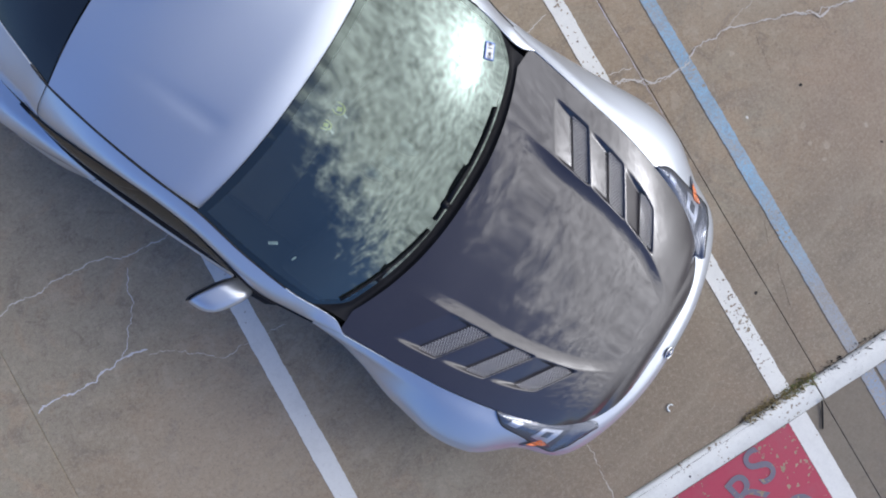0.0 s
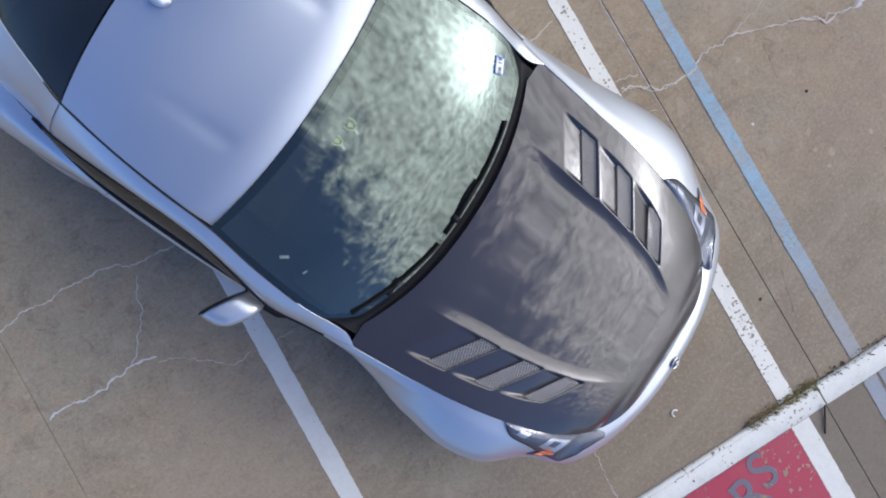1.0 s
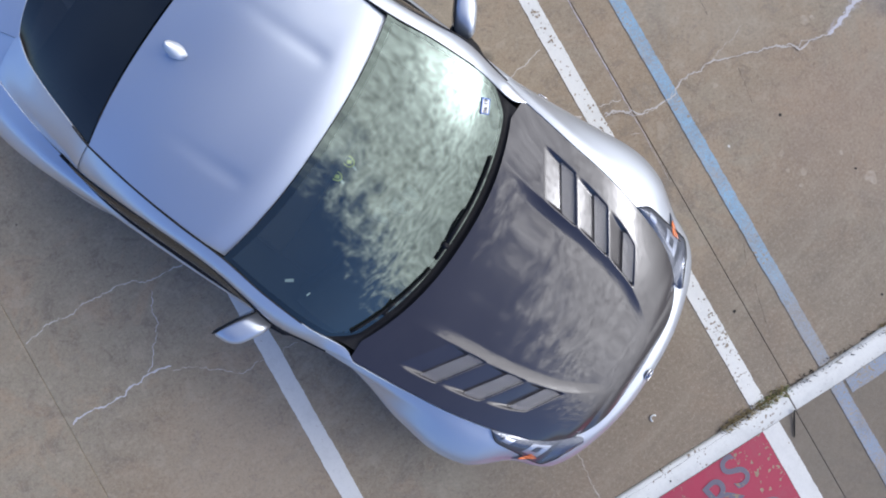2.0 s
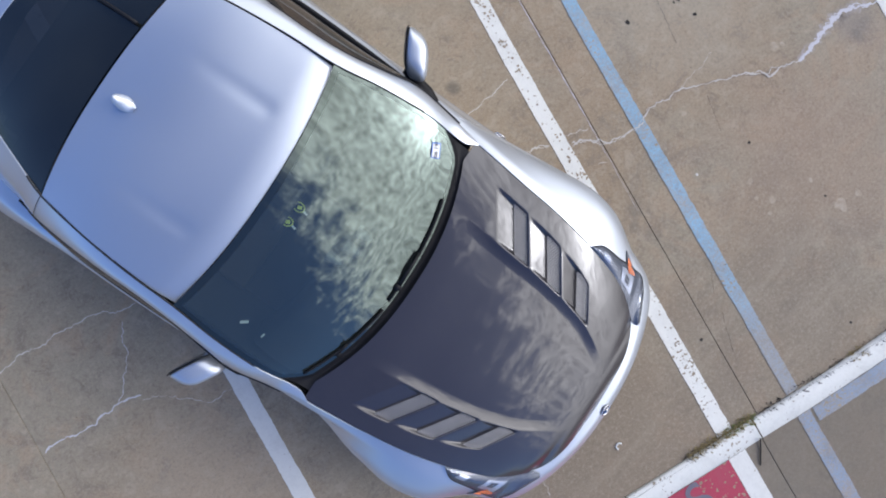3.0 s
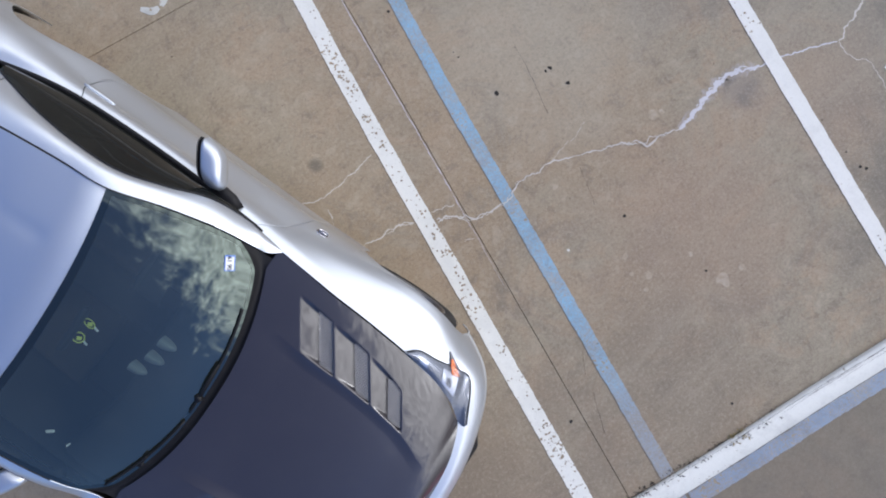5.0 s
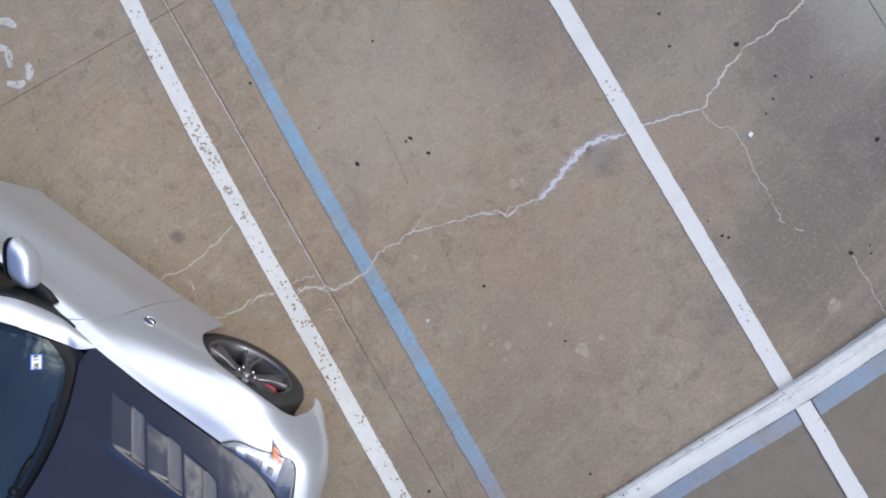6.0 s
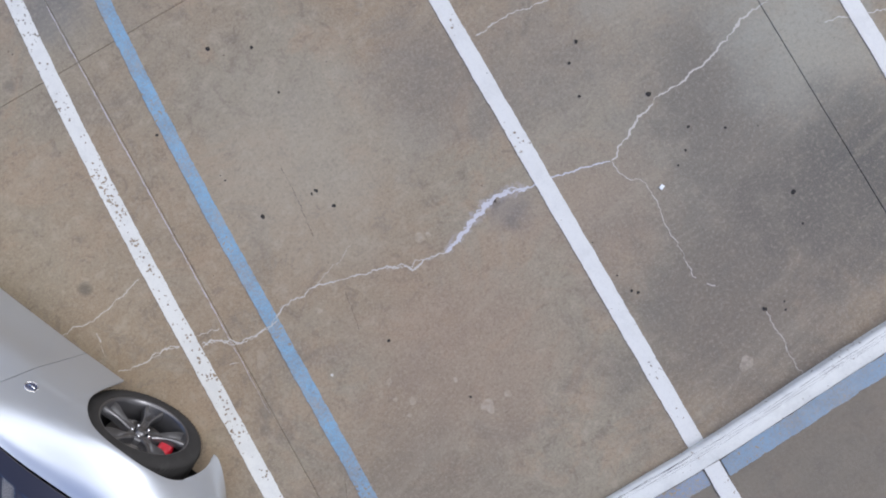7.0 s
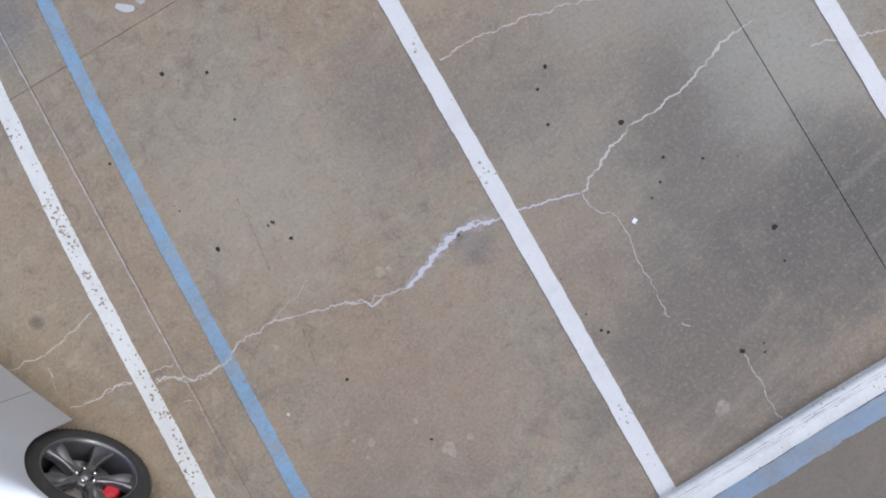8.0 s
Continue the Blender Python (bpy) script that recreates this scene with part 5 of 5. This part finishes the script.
crack("crack", [(2.52, 0.32), (2.62, 0.272), (2.73, 0.225), (2.80, 0.22), (2.90, 0.20)], [0.002, 0.006, 0.010, 0.006, 0.003], CRACK, "second strand of the braided crack", 0.0058, 0.030, 1.4, 8.0)
BESIDE = [(0.72, 0.58), (0.92, 0.54), (1.07, 0.56), (1.165, 0.515)]
crack("crack", BESIDE, [0.006, 0.009, 0.013, 0.007], CRACK, "pale filled crack running out from the front wheel")
crack("crack", BESIDE[1:], [0.002, 0.007, 0.004], CRACK, "second strand of the braided crack", 0.0021, 0.026, 1.4, 3.0)
BULGE = [(2.97, 0.19), (3.11, 0.24), (3.24, 0.29), (3.33, 0.32), (3.41, 0.35), (3.51, 0.335), (3.65, 0.29), (3.74, 0.27), (3.86, 0.26), (4.04, 0.22), (4.19, 0.175)]
crack("crack", BULGE, [0.022, 0.032, 0.032, 0.036, 0.034, 0.026, 0.014, 0.008, 0.012, 0.010, 0.014], CRACK_BLUE, "wide pale bluish filled crack", 0.0022)
crack("crack", BULGE[:7], [0.010, 0.010, 0.008, 0.010, 0.012, 0.012, 0.006], CRACK_BLUE, "second strand of the wide crack", 0.0020, 0.034, 1.8, 6.0)
crack("bloom", BULGE[:7], [0.050, 0.080, 0.095, 0.115, 0.110, 0.085, 0.040], BLOOM, "thin bluish lime bloom beside the wide crack", 0.0015, 0.02, 1.0, 2.0)
UPPER = [(4.19, 0.175), (4.33, 0.25), (4.44, 0.31), (4.58, 0.355), (4.66, 0.39), (4.83, 0.385), (5.08, 0.44), (5.32, 0.53), (5.45, 0.57), (5.60, 0.57)]
crack("crack", UPPER, [0.012, 0.016, 0.020, 0.012, 0.010, 0.010, 0.014, 0.020, 0.010, 0.006], CRACK, "pale filled crack running on to the slab joint")
for pts, w, mat, label in (
    ([(4.19, 0.175), (4.21, 0.05), (4.31, -0.06), (4.30, -0.22), (4.28, -0.38), (4.29, -0.49), (4.27, -0.60), (4.27, -0.75)], 0.007, CRACK, "thin pale side crack"),
    ([(1.285, 0.525), (1.34, 0.515), (1.40, 0.515), (1.456, 0.493)], 0.006, CRACK, "thin pale side crack"),
    ([(1.385, 0.255), (1.42, 0.245), (1.457, 0.239)], 0.005, CRACK, "thin pale side crack"),
    ([(0.722, 0.872), (0.716, 0.837), (0.708, 0.79)], 0.014, CRACK, "short pale scrape beside the car"),
    ([(0.708, 0.79), (0.70, 0.74), (0.69, 0.70)], 0.004, CRACK, "short pale scrape beside the car"),
    ([(4.32, -0.80), (4.335, -0.829), (4.36, -0.855)], 0.012, CRACK, "short pale scrape at the end of the side crack"),
    ([(2.14, 0.42), (2.26, 0.47), (2.47, 0.54)], 0.005, CRACK, "thin pale side crack"),
    ([(0.45, 0.99), (0.68, 0.96), (0.85, 0.97), (1.00, 1.00), (1.15, 1.04)], 0.008, CRACK, "thin pale crack beside the car"),
    ([(3.84, 1.32), (4.13, 1.33), (4.35, 1.29), (4.53, 1.25), (4.63, 1.25), (4.74, 1.20), (4.89, 1.14)], 0.010, CRACK, "pale crack across the stall"),
    ([(5.80, 0.27), (5.92, 0.24), (6.05, 0.19), (6.26, 0.11)], 0.014, CRACK, "pale crack across the far stall"),
    ([(4.55, -1.14), (4.55, -1.32), (4.54, -1.43), (4.54, -1.68)], 0.006, CRACK, "thin crack running into the kerb"),
    ([(-2.54, 0.95), (-2.38, 0.99), (-2.22, 0.97), (-2.08, 0.99), (-1.93, 1.00), (-1.75, 0.93), (-1.61, 0.92), (-1.40, 0.93)], 0.011, CRACK, "pale crack in the slab beside the car"),
    ([(-2.53, 0.39), (-2.37, 0.41), (-2.25, 0.39), (-2.13, 0.42), (-2.01, 0.43), (-1.86, 0.41)], 0.014, CRACK_BLUE, "pale bluish crack in the slab"),
    ([(-2.01, 0.43), (-1.93, 0.52), (-1.86, 0.62), (-1.80, 0.77), (-1.76, 0.88)], 0.006, CRACK_BLUE, "thin bluish crack"),
    ([(-1.88, 0.38), (-1.71, 0.30), (-1.54, 0.16), (-1.35, 0.16), (-1.14, 0.15)], 0.006, CRACK, "thin pale crack reaching under the car"),
    ([(0.02, -1.24), (0.03, -1.39), (0.02, -1.57), (0.0, -1.69)], 0.006, CRACK, "thin crack between nose and kerb"),
):
    crack("crack", pts, even(0.8 * w, pts), mat, label, 0.0019)

for pts in ([(2.309, 1.21), (2.307, 1.03), (2.29, 0.85), (2.273, 0.70)], [(2.278, 0.30), (2.26, 0.17), (2.236, 0.03)], [(1.69, -0.735), (1.655, -0.82), (1.63, -0.89)], [(1.62, -1.0), (1.58, -1.15), (1.55, -1.28)]):
    crack("crack", pts, even(0.0022, pts), EARTH, "hair-thin dark crack in the concrete", 0.0018, 0.006, 0.2)


def blot(name, x, y, r, mat, label, category, z=0.004, kind="structure", height=0.0012, sides=14):
    """A low irregular blot."""
    verts, n = [(x, y, z + height)], sides
    for k in range(n):
        a = 2 * math.pi * k / n
        q = r * (0.8 + 0.5 * noise.noise((x * 9 + math.cos(a), y * 9 + math.sin(a), r * 30)))
        verts.append((x + q * math.cos(a), y + q * math.sin(a), z))
    faces = [(0, 1 + k, 1 + (k + 1) % n) for k in range(n)]
    return tagged(new(name, mesh_of(name, verts, faces, mat)), label, category, kind=kind)


def paint_chips(line, seed):
    """Rounded flakes gone from the worn stall line, in loose clusters down its length."""
    r, verts, faces = random.Random(seed), [], []
    for y, spread, count in line:
        for _ in range(count):
            cx, cy = 1.236 + r.gauss(0, 0.017), y + r.gauss(0, spread)
            size, base = r.uniform(0.0045, 0.0095), len(verts)
            verts.append((cx, cy, 0.0068))
            for k in range(9):
                a = 2 * math.pi * k / 9
                q = size * r.uniform(0.65, 1.25)
                verts.append((cx + q * math.cos(a), cy + q * math.sin(a), 0.0066))
            faces += [(base, base + 1 + k, base + 1 + (k + 1) % 9) for k in range(9)]
    ob = new("paint_chips", mesh_of("paint_chips", verts, faces, CONCRETE))
    return tagged(ob, "rounded flakes worn out of the white line down to concrete", "chips", kind="stuff")


paint_chips([(2.9, 0.05, 3), (2.6, 0.06, 3), (2.17, 0.02, 2), (2.035, 0.03, 3), (1.80, 0.02, 4), (1.58, 0.03, 4), (1.47, 0.03, 7), (1.29, 0.05, 10), (1.06, 0.04, 6), (0.83, 0.03, 2),
             (0.55, 0.02, 2), (0.38, 0.03, 5), (0.25, 0.03, 6), (0.0, 0.05, 10), (-0.46, 0.04, 7), (-0.75, 0.03, 2), (-1.0, 0.05, 6)], 11)

JOINT = [(1.462, -0.15), (1.470, 0.6), (1.470, 1.6), (1.471, 2.4), (1.473, 2.95)]
crack("crack", JOINT, [0.001, 0.006, 0.007, 0.006, 0.005], JOINT_FILL, "thin pale line of filler in the slab joint", 0.0024, 0.003, 0.3)

GUM = [(2.27, 2.14, 10), (2.53, 2.00, 8), (2.54, 1.65, 7), (2.05, 0.99, 10), (2.49, 0.82, 9), (2.40, 0.96, 6), (2.44, 0.96, 7), (2.37, -0.12, 8), (4.38, 0.96, 9), (4.27, 0.86, 7),
       (4.22, 0.64, 7), (4.61, 0.43, 11), (4.72, 0.12, 8), (4.63, 0.0, 7), (4.54, -0.06, 6), (4.92, 0.0, 6), (5.08, -0.57, 12), (5.03, -0.77, 6), (3.88, -0.61, 7), (3.91, -0.64, 8)]
GUM += [(4.55, -1.12, 9), (4.66, -1.19, 6), (4.68, -1.14, 5), (2.65, -0.69, 6), (1.70, 1.81, 8), (3.85, -0.48, 5), (1.40, -1.09, 8), (2.43, 0.97, 6), (2.36, -1.51, 8), (1.95, 1.32, 5)]
for x, y, r in GUM:
    blot("gum_spot", x, y, r * 0.0017, TAR, "small black gum spot on the concrete", "gum spot", 0.0042)
blot("gum_spot", 0.459, -1.796, 0.009, TAR, "small black gum spot on the white kerb", "gum spot", rise(0.459) + 0.0045)
for x, y, r in ((2.72, -0.80, 0.055), (2.87, -0.79, 0.026), (2.31, -0.53, 0.026), (2.24, -0.35, 0.024), (2.22, -0.47, 0.016), (2.25, -0.60, 0.017), (2.87, 0.36, 0.040), (2.93, 0.35, 0.024), (2.075, 0.27, 0.026), (2.62, -0.55, 0.018), (4.28, -1.36, 0.060)):
    blot("dried_drop", x, y, r, DROP, "pale round dried drop on the concrete", "stain", 0.0012, height=0.0002, sides=22)
rng = random.Random(7)
for k in range(120):
    x, y = rng.uniform(-2.6, 6.2), rng.uniform(-1.6, 3.2)
    blot("speck", x, y, rng.uniform(0.003, 0.007), TAR if rng.random() < 0.6 else PALE_SPOT, "tiny dark or pale speck of dirt", "speck", 0.004, sides=7)
blot("pale_chip", 1.94, -0.13, 0.0125, STONE, "small pale chip lying on the concrete", "chip", 0.004)
bm = bmesh.new()
box(bm, (-0.016, -0.012, 0.0), (0.016, 0.012, 0.003), 0.001)
scrap = new("paper_scrap", bm_mesh("paper_scrap", bm, PAPER))
scrap.matrix_world = pose(4.38, -0.13, 0.004, 0, 0, 25)
tagged(scrap, "small square scrap of white paper", "paper")
curl = tube("white_curl", [Vector((0.575 + 0.015 * math.cos(a) * (1 + 0.2 * a), -1.40 + 0.011 * math.sin(a) * (1 + 0.3 * a), 0.008)) for a in [0.3 + 0.28 * k for k in range(14)]], 0.0045, PAPER)
curl.parent = None
tagged(curl, "curled white scrap on the concrete", "scrap")
stick = tube("twig", [Vector((1.405, -1.83, rise(1.4) + 0.018)), Vector((1.37, -1.90, rise(1.4) + 0.010)), Vector((1.325, -1.975, rise(1.4) + 0.009)), Vector((1.318, -1.985, rise(1.4) + 0.008))], [0.005, 0.006, 0.005, 0.003], TRIM)
stick.parent = None
tagged(stick, "short black stick lying on the walk", "stick")


def weeds(x0, x1, count, seed, mat, label):
    """A low mat of blades and crumbs in the kerb's joint."""
    r, bm = random.Random(seed), bmesh.new()
    for _ in range(count):
        x = r.uniform(x0, x1)
        y = KERB + 0.010 + r.gauss(0, 0.015)
        z = 0.0 if y > KERB else rise(x) + 0.002
        a, l, h, w = r.uniform(0, 6.28), r.uniform(0.008, 0.026), r.uniform(0.004, 0.022), r.uniform(0.0015, 0.004)
        d, n = Vector((math.cos(a), math.sin(a), 0)), Vector((-math.sin(a), math.cos(a), 0))
        p = Vector((x, y, z))
        q = [bm.verts.new(c) for c in (p - n * w, p + n * w, p + d * l * 0.6 + n * w * 0.8 + Vector((0, 0, h)), p + d * l * 0.6 - n * w * 0.8 + Vector((0, 0, h)))]
        tip = bm.verts.new(p + d * l + Vector((0, 0, h * 0.6)))
        bm.faces.new(q)
        bm.faces.new((q[3], q[2], tip))
    ob = new("weeds", bm_mesh("weeds", bm, mat))
    return tagged(ob, label, "weeds", kind="stuff")


weeds(0.93, 1.43, 520, 1, DRY_WEED, "dry brown weeds and crumbs along the kerb joint")
weeds(1.22, 1.46, 120, 2, GREEN_WEED, "short green weeds in the kerb joint")
weeds(0.90, 1.2, 60, 5, EARTH, "dark dirt crumbs in the kerb joint")
# these crumbs also draw the dark shade line at the kerb's foot
weeds(1.46, 2.6, 200, 3, EARTH, "dark dirt crumbs along the kerb, thickened for its shade line")
weeds(2.22, 2.34, 90, 4, DRY_WEED, "small dry weed tuft at the kerb")


def kerb_scratch(x0, x1, back, width, seed):
    """A thin dark scuff along the kerb's top."""
    n, verts, faces = int((x1 - x0) / 0.02), [], []
    for k in range(n + 1):
        x = x0 + (x1 - x0) * k / n
        y = kerb_line(x) - back + 0.006 * noise.noise((x * 5, seed, 0))
        w = 0.6 * width * max(0.25, 0.5 + 1.0 * noise.noise((x * 14, seed, 4.4)))
        verts += [(x, y - w, rise(x) + 0.0062), (x, y + w, rise(x) + 0.0062)]
        if k:
            faces.append((2 * k - 2, 2 * k, 2 * k + 1, 2 * k - 1))
    ob = new("kerb_scratch", mesh_of("kerb_scratch", verts, faces, EARTH))
    return tagged(ob, "thin dark scuff along the kerb's nose", "scratch", "kerb scuffs", "structure")


for x0, x1, back, width, seed in ((2.6, 6.4, 0.028, 0.0022, 1.0), (3.0, 6.4, 0.045, 0.0018, 2.0), (-0.3, 1.0, 0.026, 0.0024, 3.0), (2.8, 3.7, 0.022, 0.0034, 4.0), (1.7, 3.0, 0.012, 0.0030, 5.0), (3.4, 6.4, 0.058, 0.0012, 6.0)):
    kerb_scratch(x0, x1, back, width, seed)


# worn white marks left of old lettering on the far slabs
def old_mark(points, width, label):
    verts, faces = [], []
    for k in range(13):
        p = along([(*q, 0) for q in points], k / 12)
        d = (along([(*q, 0) for q in points], min(1, k / 12 + 0.05)) - along([(*q, 0) for q in points], max(0, k / 12 - 0.05))).normalized()
        w = width * (0.55 + 0.45 * math.sin(math.pi * k / 12))
        verts += [(p.x - d.y * w, p.y + d.x * w, 0.003), (p.x + d.y * w, p.y - d.x * w, 0.003)]
        if k:
            faces.append((2 * k - 2, 2 * k - 1, 2 * k + 1, 2 * k))
    return tagged(new("old_mark", mesh_of("old_mark", verts, faces, OLD_PAINT)), label, "mark", "old white marks", "structure")


for pts in ([(0.43, 3.02), (0.50, 2.98), (0.53, 2.92)], [(0.36, 2.88), (0.40, 2.80), (0.37, 2.70)], [(0.30, 2.62), (0.36, 2.57), (0.41, 2.57)], [(0.43, 2.57), (0.47, 2.61), (0.48, 2.67)], [(2.22, 2.68), (2.27, 2.63), (2.32, 2.60)], [(2.36, 2.68), (2.38, 2.63), (2.38, 2.60)]):
    old_mark(pts, 0.026, "worn white paint mark of old lettering")

# letters on the red panel
def letter(body, x, y, turn, size):
    c = bpy.data.curves.new("letter", "FONT")
    c.body, c.size, c.extrude, c.offset = body, size, 0.0, size * 0.006
    c.materials.append(GREY_STENCIL)
    ob = new("letter", c)
    ob.matrix_world = pose(x, y, rise(x) + 0.0075, 0, 0, turn)
    return tagged(ob, "dark grey hand-painted capital letter on the red panel", "letter", "letters on the red panel", "structure")


letter("S", 0.815, -2.085, 14, 0.32)
letter("R", 0.640, -2.175, 14, 0.33)
letter("O", 0.83, -2.47, 14, 0.32)
